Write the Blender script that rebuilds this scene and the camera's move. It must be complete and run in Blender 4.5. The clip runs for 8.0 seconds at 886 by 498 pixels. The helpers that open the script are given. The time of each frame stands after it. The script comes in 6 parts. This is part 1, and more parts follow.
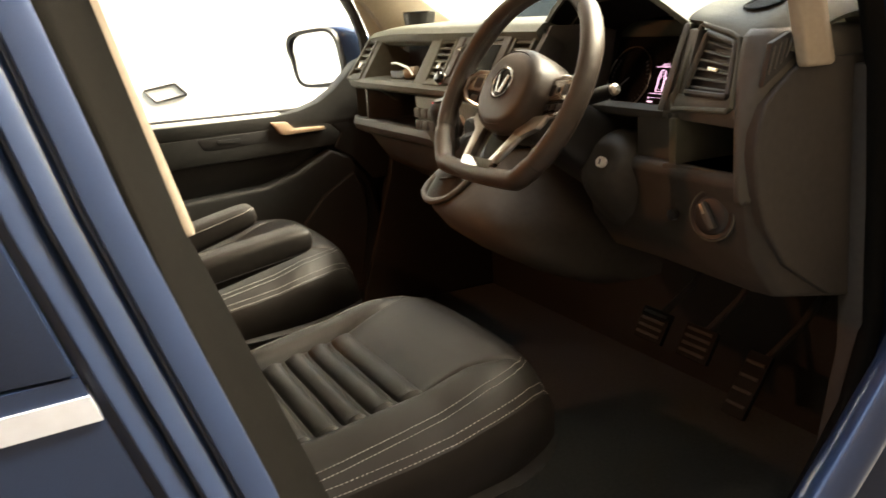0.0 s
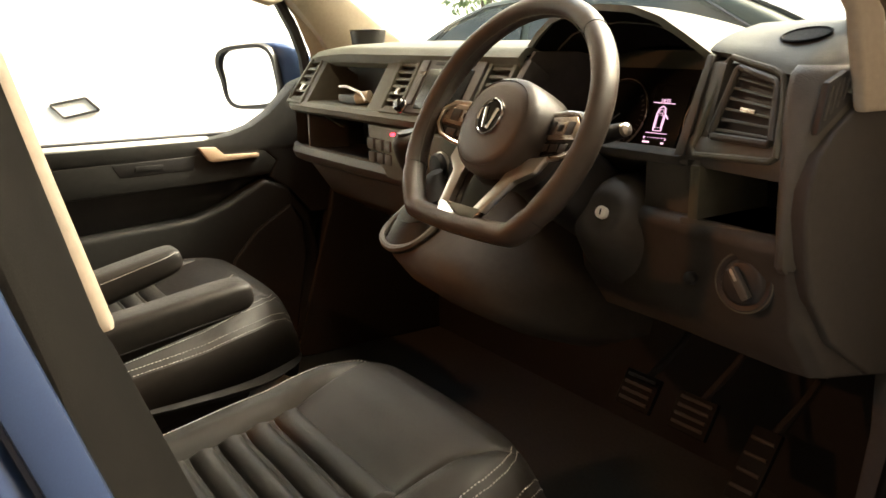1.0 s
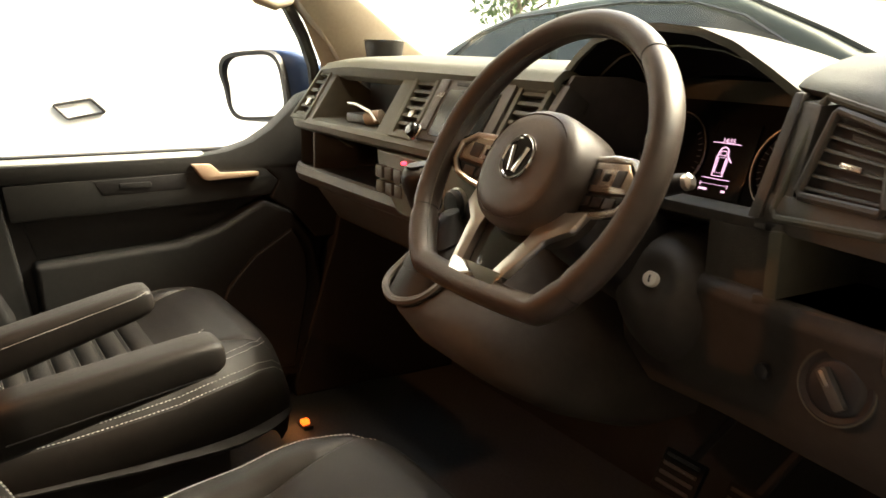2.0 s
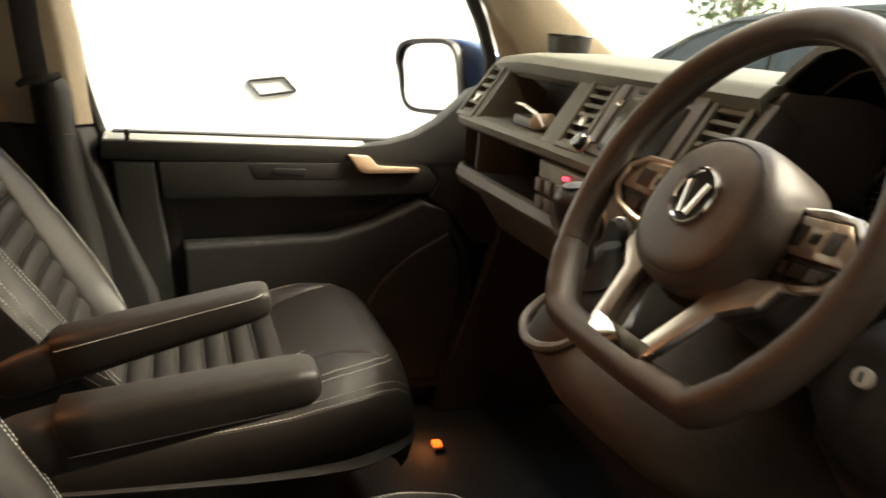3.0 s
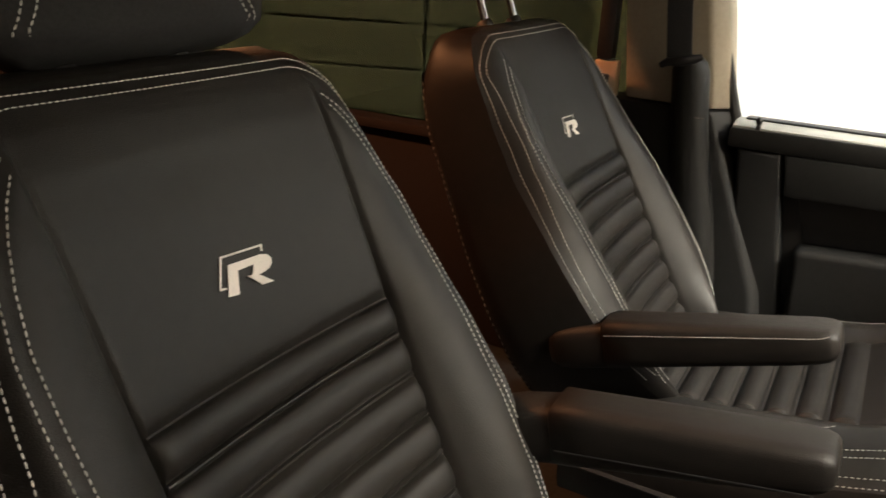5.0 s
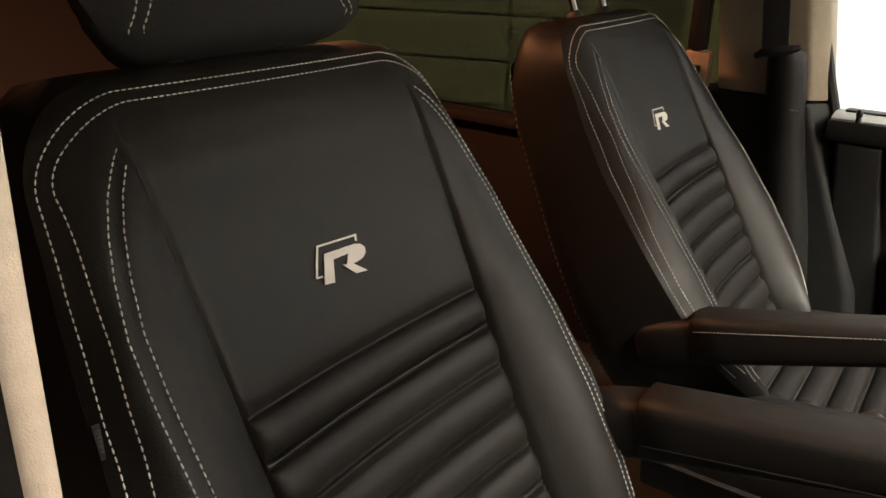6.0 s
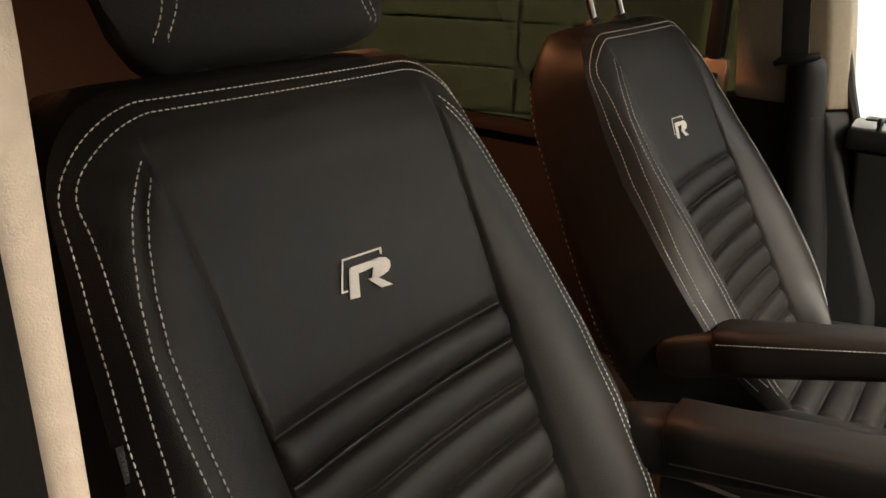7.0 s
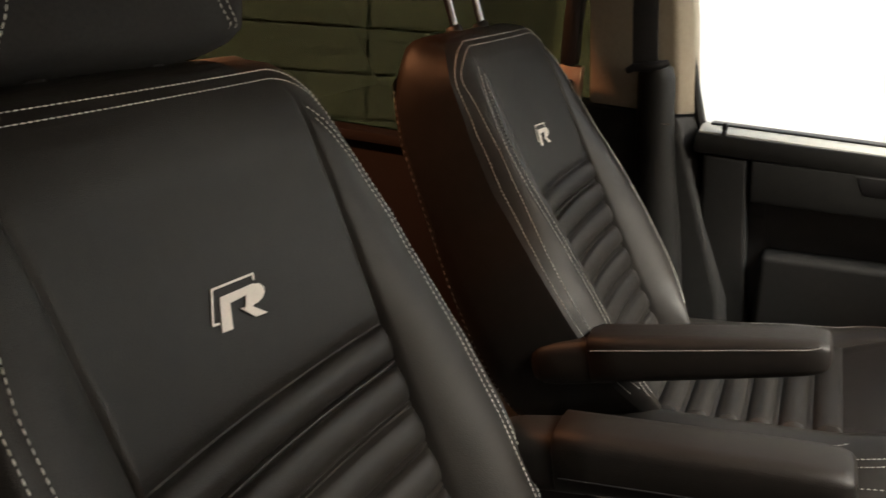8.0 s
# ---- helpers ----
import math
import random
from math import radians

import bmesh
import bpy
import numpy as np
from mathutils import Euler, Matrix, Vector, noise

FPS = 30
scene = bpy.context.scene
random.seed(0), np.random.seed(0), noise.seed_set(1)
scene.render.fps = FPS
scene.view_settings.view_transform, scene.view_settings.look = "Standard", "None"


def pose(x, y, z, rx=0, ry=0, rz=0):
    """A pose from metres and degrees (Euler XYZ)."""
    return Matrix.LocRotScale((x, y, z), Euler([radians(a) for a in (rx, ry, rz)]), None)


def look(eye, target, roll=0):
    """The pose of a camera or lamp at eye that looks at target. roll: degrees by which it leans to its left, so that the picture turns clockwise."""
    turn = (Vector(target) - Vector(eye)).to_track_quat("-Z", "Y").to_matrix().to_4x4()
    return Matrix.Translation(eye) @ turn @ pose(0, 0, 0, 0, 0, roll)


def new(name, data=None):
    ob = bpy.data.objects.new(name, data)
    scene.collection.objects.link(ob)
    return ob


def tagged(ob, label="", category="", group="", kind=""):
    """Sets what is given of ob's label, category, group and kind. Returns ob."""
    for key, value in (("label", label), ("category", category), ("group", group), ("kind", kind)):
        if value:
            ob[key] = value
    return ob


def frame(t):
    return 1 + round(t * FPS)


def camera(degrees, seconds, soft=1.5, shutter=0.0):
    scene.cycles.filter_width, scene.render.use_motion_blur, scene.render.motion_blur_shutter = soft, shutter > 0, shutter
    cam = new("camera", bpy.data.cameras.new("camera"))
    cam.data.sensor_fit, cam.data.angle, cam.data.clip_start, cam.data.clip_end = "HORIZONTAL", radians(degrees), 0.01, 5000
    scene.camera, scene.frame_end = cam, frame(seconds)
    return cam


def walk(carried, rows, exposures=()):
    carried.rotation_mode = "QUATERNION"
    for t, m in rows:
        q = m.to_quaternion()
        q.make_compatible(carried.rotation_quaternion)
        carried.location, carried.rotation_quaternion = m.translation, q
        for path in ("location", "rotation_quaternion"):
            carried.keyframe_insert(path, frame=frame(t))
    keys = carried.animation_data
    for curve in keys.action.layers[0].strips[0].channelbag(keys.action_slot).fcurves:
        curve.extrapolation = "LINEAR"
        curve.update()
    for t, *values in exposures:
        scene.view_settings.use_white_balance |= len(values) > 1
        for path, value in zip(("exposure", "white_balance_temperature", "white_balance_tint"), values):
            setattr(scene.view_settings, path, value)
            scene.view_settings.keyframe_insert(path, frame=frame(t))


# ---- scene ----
cam = camera(55.2, 8.0, shutter=0.35)
PATH = [
    (0, (1.646, -0.136, 0.896), (-0.073, 0.739, 0.368), -3.2),
    (0.5, (1.553, -0.106, 0.905), (-0.098, 0.896, 0.386), -2.3),
    (1, (1.39, -0.091, 0.896), (-0.241, 0.959, 0.408), -0.9),
    (1.2, (1.35, -0.081, 0.894), (-0.272, 0.985, 0.416), -0.1),
    (2.3, (1.143, 0.1, 0.914), (-0.557, 1.044, 0.444), 2.3),
    (2.5, (1.114, 0.131, 0.914), (-0.63, 0.988, 0.44), 2.9),
    (3, (1.035, 0.186, 0.909), (-0.8, 0.802, 0.405), 4.5),
    (3.5, (0.926, 0.241, 0.918), (-0.982, 0.472, 0.363), 4.9),
    (4, (0.906, 0.267, 0.935), (-0.993, 0.044, 0.347), 4.2),
    (4.5, (0.906, 0.307, 0.951), (-0.882, -0.325, 0.315), 4.0),
    (5, (0.91, 0.324, 0.947), (-0.76, -0.538, 0.262), 3.4),
    (6.5, (0.924, 0.308, 0.95), (-0.638, -0.72, 0.241), 2.2),
    (7, (0.917, 0.29, 0.949), (-0.65, -0.736, 0.248), 2.4),
    (7.5, (0.904, 0.266, 0.946), (-0.733, -0.657, 0.261), 3.1),
    (8, (0.89, 0.246, 0.944), (-0.849, -0.48, 0.273), 3.8),
]
walk(cam, [(t, look(eye, aim, roll)) for t, eye, aim, roll in PATH], [(0.0, 3.15, 7300, 8), (1.2, 3.15, 7300, 8), (2.4, 2.95, 7200, 9), (3.5, 2.75, 7100, 9), (4.5, 2.5, 6900, 10), (5.2, 2.2, 6500, 12), (6.4, 2.1, 6500, 13), (8.0, 2.1, 6350, 12)])

# ---- world and lights ----
world = bpy.data.worlds.new("daylight")
scene.world = world
world.use_nodes = True
wn = world.node_tree.nodes
sky = wn.new("ShaderNodeTexSky")
sky.sky_type, sky.sun_disc = "NISHITA", False
sky.sun_elevation, sky.sun_rotation = radians(49), radians(15)
sky.air_density, sky.dust_density = 1.6, 9.0
wn["Background"].inputs["Strength"].default_value = 0.15
world.node_tree.links.new(sky.outputs[0], wn["Background"].inputs["Color"])

sun_data = bpy.data.lights.new("sun", "SUN")
sun_data.energy, sun_data.angle, sun_data.color = 2.1, radians(24), (1.0, 0.98, 0.95)
sun = new("sun", sun_data)
sun.matrix_world = look((1.9, 7, 8.5), (0, 0, 0.5))


def dome_lamp_light(name, place, watts, colour, size):
    d = bpy.data.lights.new(name, "AREA")
    d.energy, d.color, d.shape, d.size = watts, colour, "DISK", size
    ob = new(name, d)
    ob.matrix_world = look(place, (place[0], place[1] + 0.001, place[2] - 1))
    return ob


dome_lamp_light("rear_dome_light", (-0.03, -0.80, 1.262), 2.3, (1.0, 0.40, 0.16), 0.10)
dome_lamp_light("front_dome_light", (-0.03, 0.585, 1.262), 0.20, (1.0, 0.78, 0.58), 0.06)

# ---- materials ----
def shader(name, colour, rough=0.5, metal=0.0, vary=0.15, scale=30.0, bump=0.0, bump_scale=400.0, blotch=4.0,
           spec=0.5, coat=0.0, colour2=None, kind="noise"):
    """A Principled material with colour change at two scales and a fine relief."""
    m = bpy.data.materials.new(name)
    m.use_nodes = True
    n, l = m.node_tree.nodes, m.node_tree.links
    b = n["Principled BSDF"]
    b.inputs["Metallic"].default_value = metal
    b.inputs["Specular IOR Level"].default_value = spec
    b.inputs["Coat Weight"].default_value = coat
    b.inputs["Coat Roughness"].default_value = 0.08
    tc = n.new("ShaderNodeTexCoord")
    fine, wide = n.new("ShaderNodeTexNoise"), n.new("ShaderNodeTexNoise")
    fine.inputs["Scale"].default_value, fine.inputs["Detail"].default_value = scale, 6
    wide.inputs["Scale"].default_value, wide.inputs["Detail"].default_value = blotch, 3
    for t in (fine, wide):
        l.new(tc.outputs["Object"], t.inputs["Vector"])
    add = n.new("ShaderNodeMath")
    add.operation = "ADD"
    l.new(fine.outputs["Fac"], add.inputs[0])
    l.new(wide.outputs["Fac"], add.inputs[1])
    ramp = n.new("ShaderNodeMapRange")
    ramp.inputs["From Min"].default_value, ramp.inputs["From Max"].default_value = 0.7, 1.3
    l.new(add.outputs[0], ramp.inputs["Value"])
    mix = n.new("ShaderNodeMix")
    mix.data_type = "RGBA"
    a = [max(0.0, c * (1 - vary)) for c in colour]
    z = [min(1.0, c * (1 + vary)) for c in (colour2 or colour)]
    mix.inputs["A"].default_value, mix.inputs["B"].default_value = (*a, 1), (*z, 1)
    l.new(ramp.outputs[0], mix.inputs["Factor"])
    l.new(mix.outputs["Result"], b.inputs["Base Color"])
    rr = n.new("ShaderNodeMapRange")
    rr.inputs["To Min"].default_value, rr.inputs["To Max"].default_value = max(0.02, rough * 0.82), min(1, rough * 1.15)
    l.new(wide.outputs["Fac"], rr.inputs["Value"])
    l.new(rr.outputs[0], b.inputs["Roughness"])
    if bump:
        bn = n.new("ShaderNodeBump")
        bn.inputs["Strength"].default_value, bn.inputs["Distance"].default_value = bump, 0.001
        if kind == "grain":
            t = n.new("ShaderNodeTexVoronoi")
            t.inputs["Scale"].default_value = bump_scale
            l.new(t.outputs["Distance"], bn.inputs["Height"])
        else:
            t = n.new("ShaderNodeTexNoise")
            t.inputs["Scale"].default_value, t.inputs["Detail"].default_value = bump_scale, 4
            l.new(t.outputs["Fac"], bn.inputs["Height"])
        l.new(tc.outputs["Object"], t.inputs["Vector"])
        l.new(bn.outputs[0], b.inputs["Normal"])
    return m


def glass(name, tint, rough=0.0):
    m = bpy.data.materials.new(name)
    m.use_nodes = True
    n, l = m.node_tree.nodes, m.node_tree.links
    n.remove(n["Principled BSDF"])
    tr, gl, mx, fr = (n.new("ShaderNodeBsdfTransparent"), n.new("ShaderNodeBsdfGlossy"), n.new("ShaderNodeMixShader"),
                      n.new("ShaderNodeLayerWeight"))
    tr.inputs["Color"].default_value = (*tint, 1)
    gl.inputs["Roughness"].default_value = rough
    fr.inputs["Blend"].default_value = 0.5
    pw, mr = n.new("ShaderNodeMath"), n.new("ShaderNodeMapRange")
    pw.operation = "POWER"
    pw.inputs[1].default_value = 5.0
    mr.inputs["To Min"].default_value, mr.inputs["To Max"].default_value = 0.02, 0.25
    l.new(fr.outputs["Facing"], pw.inputs[0])
    l.new(pw.outputs[0], mr.inputs["Value"])
    l.new(mr.outputs[0], mx.inputs["Fac"])
    l.new(tr.outputs[0], mx.inputs[1])
    l.new(gl.outputs[0], mx.inputs[2])
    l.new(mx.outputs[0], n["Material Output"].inputs["Surface"])
    return m


def glow(name, colour, strength):
    m = bpy.data.materials.new(name)
    m.use_nodes = True
    b = m.node_tree.nodes["Principled BSDF"]
    b.inputs["Base Color"].default_value = (*[c * 0.5 for c in colour], 1)
    b.inputs["Emission Color"].default_value = (*colour, 1)
    b.inputs["Emission Strength"].default_value = strength
    return m


# Black lining made blacker still: the recesses' shade is in its colour.
DEEP_BLACK = shader("shaded_black_lining", (0.006, 0.006, 0.006), 0.75, spec=0.12, vary=0.15, scale=60, bump=0.2, bump_scale=700, kind="grain")
BUTTON_RED = shader("red_button_plastic", (0.75, 0.16, 0.13), 0.4, vary=0.06, scale=60)
# Pale and hardly metallic: the lock's bright reflection is in the base colour.
LOCK_METAL = shader("lock_metal_glint", (0.86, 0.83, 0.76), 0.35, metal=0.25, vary=0.04, scale=90)
LEATHER = shader("black_leather", (0.0160, 0.0139, 0.0120), 0.46, spec=0.29, vary=0.18, scale=60, bump=0.25, bump_scale=900, kind="grain")
LEATHER_SIDE = shader("black_leatherette", (0.0126, 0.0104, 0.0088), 0.5, spec=0.26, vary=0.18, scale=60, bump=0.25, bump_scale=900, kind="grain")
LEATHER_WHEEL = shader("wheel_leather", (0.050, 0.039, 0.032), 0.38, vary=0.2, scale=50, bump=0.3, bump_scale=1100, kind="grain")
CLOTH = shader("black_cloth", (0.02, 0.019, 0.02), 0.9, vary=0.3, scale=300, bump=0.4, bump_scale=1200)
THREAD = shader("white_thread", (0.74, 0.71, 0.66), 0.7, vary=0.12, scale=500, bump=0.2, bump_scale=2500)
EMBLEM = shader("white_embroidery", (0.86, 0.80, 0.74), 0.75, vary=0.08, scale=600, bump=0.4, bump_scale=1800)
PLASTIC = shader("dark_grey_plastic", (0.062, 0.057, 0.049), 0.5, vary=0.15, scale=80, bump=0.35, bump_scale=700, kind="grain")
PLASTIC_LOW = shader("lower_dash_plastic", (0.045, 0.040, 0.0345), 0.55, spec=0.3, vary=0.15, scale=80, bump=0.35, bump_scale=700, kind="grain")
PLASTIC_DOOR = shader("door_card_plastic", (0.0125, 0.0120, 0.0114), 0.55, spec=0.24, vary=0.15, scale=80, bump=0.35, bump_scale=700, kind="grain")
PLASTIC_MID = shader("dash_end_plastic", (0.080, 0.074, 0.064), 0.45, vary=0.12, scale=60, bump=0.4, bump_scale=650, kind="grain")
PLASTIC_BAND = shader("door_band_plastic", (0.0180, 0.0175, 0.0165), 0.5, spec=0.28, vary=0.15, scale=80, bump=0.35, bump_scale=700, kind="grain")
# Pale base colour holds the window light lying on the dark sill top.
SILL_LIGHT = shader("sill_window_light", (0.42, 0.42, 0.38), 0.40, vary=0.10, scale=60)
SPOKE_METAL = shader("dark_satin_metal", (0.46, 0.39, 0.33), 0.24, metal=0.9, vary=0.05, scale=90)
# Same plastic as the rest of the dash, paler: window light is coloured in.
PLASTIC_TOP = shader("dash_plastic_lit", (0.086, 0.086, 0.067), 0.55, spec=0.3, vary=0.12, scale=60, bump=0.4, bump_scale=650, kind="grain")
PLASTIC_BLACK = shader("black_plastic", (0.014, 0.013, 0.013), 0.45, vary=0.2, scale=60, bump=0.2, bump_scale=700, kind="grain")
GLOSS_BLACK = shader("piano_black", (0.008, 0.008, 0.008), 0.14, vary=0.1, scale=20, coat=0.5)
SATIN = shader("satin_aluminium", (0.62, 0.58, 0.53), 0.28, metal=0.9, vary=0.05, scale=90)
CHROME = shader("chrome", (0.82, 0.80, 0.78), 0.07, metal=1.0, vary=0.02, scale=20)
BEIGE = shader("beige_trim", (0.37, 0.315, 0.24), 0.75, vary=0.08, scale=120, bump=0.3, bump_scale=900)
BEIGE_SATIN = shader("champagne_plastic", (0.60, 0.44, 0.31), 0.38, metal=0.35, vary=0.06, scale=60)
HEADLINER = shader("headliner_felt", (0.50, 0.45, 0.38), 0.95, vary=0.08, scale=400, bump=0.5, bump_scale=900)
PAINT = shader("blue_metallic_paint", (0.029, 0.056, 0.130), 0.32, metal=0.45, vary=0.12, scale=900, coat=1.0)
PAINT_STRIPE = shader("silver_stripe", (0.62, 0.68, 0.78), 0.35, vary=0.06, scale=60, coat=0.6)
RUBBER = shader("black_rubber", (0.018, 0.017, 0.016), 0.7, vary=0.25, scale=90, bump=0.3, bump_scale=500)
SEAL = shader("dark_olive_seal", (0.0050, 0.0045, 0.0036), 0.85, spec=0.06, vary=0.2, scale=60, bump=0.3, bump_scale=600)
MAT = shader("floor_mat_rubber", (0.034, 0.037, 0.036), 0.8, vary=0.35, scale=120, bump=0.5, bump_scale=350)
CARPET_DARK = shader("rear_trim_panel", (0.016, 0.009, 0.0075), 0.85, vary=0.2, scale=150, bump=0.4, bump_scale=600)
WALL_WHITE = shader("white_cladding", (0.85, 0.88, 0.88), 0.55, vary=0.05, scale=8, blotch=1.2, bump=0.15, bump_scale=120)
# For the added shading wall; tan so that its bounce is warm.
RENDER_TAN = shader("tan_render", (0.25, 0.18, 0.115), 0.9, vary=0.15, scale=20, blotch=1.0, bump=0.4, bump_scale=90)
ASPHALT = shader("asphalt", (0.055, 0.054, 0.052), 0.9, vary=0.35, scale=60, blotch=0.6, bump=0.8, bump_scale=180)
GLASS_CLEAR = glass("clear_glass", (0.93, 0.95, 0.93))
GLASS_TINT = glass("privacy_glass", (0.100, 0.097, 0.066))
GLASS_HALF = glass("tinted_edge_glass", (0.145, 0.14, 0.088))
MIRROR = shader("mirror_glass", (0.9, 0.9, 0.9), 0.03, metal=1.0, vary=0.0, scale=5)
SCREEN = shader("screen_glass", (0.012, 0.013, 0.013), 0.25, spec=0.25, vary=0.1, scale=30)
LAMP_RED = glow("red_indicator", (1.0, 0.03, 0.06), 0.9)
LAMP_AMBER = glow("amber_step_light", (1.0, 0.10, 0.012), 0.55)
LCD = glow("display_pink", (0.85, 0.52, 0.80), 0.22)
LCD_DIM = glow("dial_mark_dim", (0.10, 0.08, 0.075), 0.02)
CAR_PAINT = shader("dark_green_car_paint", (0.034, 0.041, 0.030), 0.5, metal=0.0, spec=0.25, vary=0.15, scale=500)
CAR_GLASS = shader("dark_car_glass", (0.016, 0.018, 0.016), 0.2, spec=0.3, vary=0.1, scale=20)
LEAF = shader("leaf_green", (0.11, 0.17, 0.06), 0.6, vary=0.5, scale=30)
BARK = shader("bark", (0.14, 0.11, 0.08), 0.9, vary=0.4, scale=40, bump=0.8, bump_scale=60)


# ---- mesh helpers ----
ORIGIN = {}


def thing(name, place, label, category, group="", kind=""):
    """An Empty at the thing's base, whose parts become its children."""
    ob = new(name)
    ob.location = place
    ob.empty_display_size = 0.05
    ORIGIN[ob] = Vector(place)
    return tagged(ob, label, category, group, kind)


def mesh_of(name, bm, material, smooth=38):
    me = bpy.data.meshes.new(name)
    bm.normal_update()
    bm.to_mesh(me)
    bm.free()
    me.materials.append(material)
    me.shade_smooth()
    me.set_sharp_from_angle(angle=radians(smooth))
    return me


def part(name, bm, material, parent=None, label="", smooth=38, kind=""):
    """Links a bmesh, given in world places, as one mesh under a thing or a part."""
    o = ORIGIN[parent] if parent else Vector((0, 0, 0))
    bm.transform(Matrix.Translation(-o))
    ob = new(name, mesh_of(name, bm, material, smooth))
    if parent:
        ob.parent = parent
    ORIGIN[ob] = o
    return tagged(ob, label, kind=kind)


def solid(name, bm, material, label, category, kind="", group="", smooth=38):
    """A thing or a piece of the setting that is one mesh."""
    return tagged(part(name, bm, material, None, smooth=smooth), label, category, group, kind)


def join(*bms):
    out = bmesh.new()
    for b in bms:
        me = bpy.data.meshes.new("tmp")
        b.to_mesh(me)
        b.free()
        out.from_mesh(me)
        bpy.data.meshes.remove(me)
    return out


def bevelled(bm, width, segments=2, angle=30):
    if width > 0:
        edges = [e for e in bm.edges if len(e.link_faces) == 2 and e.calc_face_angle(0) > radians(angle)]
        bmesh.ops.bevel(bm, geom=edges, offset=width, segments=segments, affect="EDGES", profile=0.6, clamp_overlap=True)
    return bm


def rbox(lo, hi, bev=0.004, m=None, segments=2):
    """A box between two corners with rounded edges."""
    bm = bmesh.new()
    bmesh.ops.create_cube(bm, size=1)
    c = [(a + b) / 2 for a, b in zip(lo, hi)]
    s = [abs(b - a) for a, b in zip(lo, hi)]
    bm.transform(Matrix.Translation(c) @ Matrix.Diagonal((*s, 1)))
    bevelled(bm, bev, segments)
    if m is not None:
        bm.transform(m)
    return bm


def loft(rings, closed=True, caps=True):
    """Skins rings of equally many points; each ring is closed or open."""
    bm = bmesh.new()
    vs = [[bm.verts.new(p) for p in r] for r in rings]
    n = len(rings[0])
    for a, b in zip(vs, vs[1:]):
        for i in range(n if closed else n - 1):
            j = (i + 1) % n
            bm.faces.new((a[i], a[j], b[j], b[i]))
    if caps and closed:
        bm.faces.new(vs[0][::-1])
        bm.faces.new(vs[-1])
    bmesh.ops.recalc_face_normals(bm, faces=bm.faces)
    return bm


def prism(points, axis, a, b, bev=0.0, segments=2):
    """A polygon drawn in the plane across an axis, drawn out from a to b."""
    def at(p, v):
        return {"x": (v, p[0], p[1]), "y": (p[0], v, p[1]), "z": (p[0], p[1], v)}[axis]
    bm = loft([[at(p, a) for p in points], [at(p, b) for p in points]])
    return bevelled(bm, bev, segments)


def surface(f, us, vs):
    """An open sheet f(u, v)."""
    return loft([[f(u, v) for u in us] for v in vs], closed=False, caps=False)


def thick(bm, depth):
    """Gives a sheet a thickness."""
    bmesh.ops.solidify(bm, geom=bm.faces[:], thickness=depth)
    bmesh.ops.recalc_face_normals(bm, faces=bm.faces)
    return bm


def tube(points, r, n=10, closed=False, flat=1.0):
    """A round rod along points; r is a number or one a point."""
    pts = [Vector(p) for p in points]
    rings = []
    k = len(pts)
    up = None
    for i, p in enumerate(pts):
        a, b = (pts[(i - 1) % k], pts[(i + 1) % k]) if closed else (pts[max(0, i - 1)], pts[min(k - 1, i + 1)])
        d = (b - a).normalized()
        if up is None:
            up = d.orthogonal().normalized()
        up = (up - d * up.dot(d)).normalized()
        side = d.cross(up)
        rad = r[i] if isinstance(r, (list, tuple)) else r
        rings.append([p + rad * (math.cos(t) * up + flat * math.sin(t) * side) for t in np.linspace(0, 2 * math.pi, n, endpoint=False)])
    if closed:
        rings.append(rings[0])
        bm = loft(rings, caps=False)
        bmesh.ops.remove_doubles(bm, verts=bm.verts, dist=1e-6)
        bmesh.ops.recalc_face_normals(bm, faces=bm.faces)
        return bm
    return loft(rings)


def lathe(profile, m=None, n=32):
    """Turns (radius, height) points round the z axis."""
    rings = [[(max(r, 1e-5) * math.cos(t), max(r, 1e-5) * math.sin(t), h) for t in np.linspace(0, 2 * math.pi, n, endpoint=False)] for r, h in profile]
    bm = loft(rings)
    if m is not None:
        bm.transform(m)
    return bm


def ramp(x, table):
    """A straight run between the pairs of a table."""
    return float(np.interp(x, [p[0] for p in table], [p[1] for p in table]))


def ease(x, a, b):
    t = min(1.0, max(0.0, (x - a) / (b - a)))
    return t * t * (3 - 2 * t)


def smooth_loop(points, each=6):
    """A closed Catmull-Rom line through the points."""
    p, out = [Vector(q) for q in points], []
    for i in range(len(p)):
        a, b, c, d = p[i - 1], p[i], p[(i + 1) % len(p)], p[(i + 2) % len(p)]
        for t in np.linspace(0, 1, each, endpoint=False):
            out.append(0.5 * (2 * b + (c - a) * t + (2 * a - 5 * b + 4 * c - d) * t * t + (3 * b - a - 3 * c + d) * t ** 3))
    return out


def stitches(points, gap=0.0060, long=0.0043, r=0.0006):
    """Short threads laid along a line."""
    pts = [Vector(p) for p in points]
    bm = bmesh.new()
    walked, target = 0.0, 0.0
    for a, b in zip(pts, pts[1:]):
        seg = (b - a).length
        if seg < 1e-9:
            continue
        d = (b - a) / seg
        while target <= walked + seg:
            c = a + d * (target - walked)
            u = d.orthogonal().normalized() * r
            v = d.cross(u)
            ends = []
            for s, k in ((-long / 2, 0.5), (0, 1.2), (long / 2, 0.5)):
                ends.append([bm.verts.new(c + d * s + k * w) for w in (u, v, -u, -v)])
            for p, q in zip(ends, ends[1:]):
                for i in range(4):
                    bm.faces.new((p[i], p[(i + 1) % 4], q[(i + 1) % 4], q[i]))
            target += gap
        walked += seg
    return bm


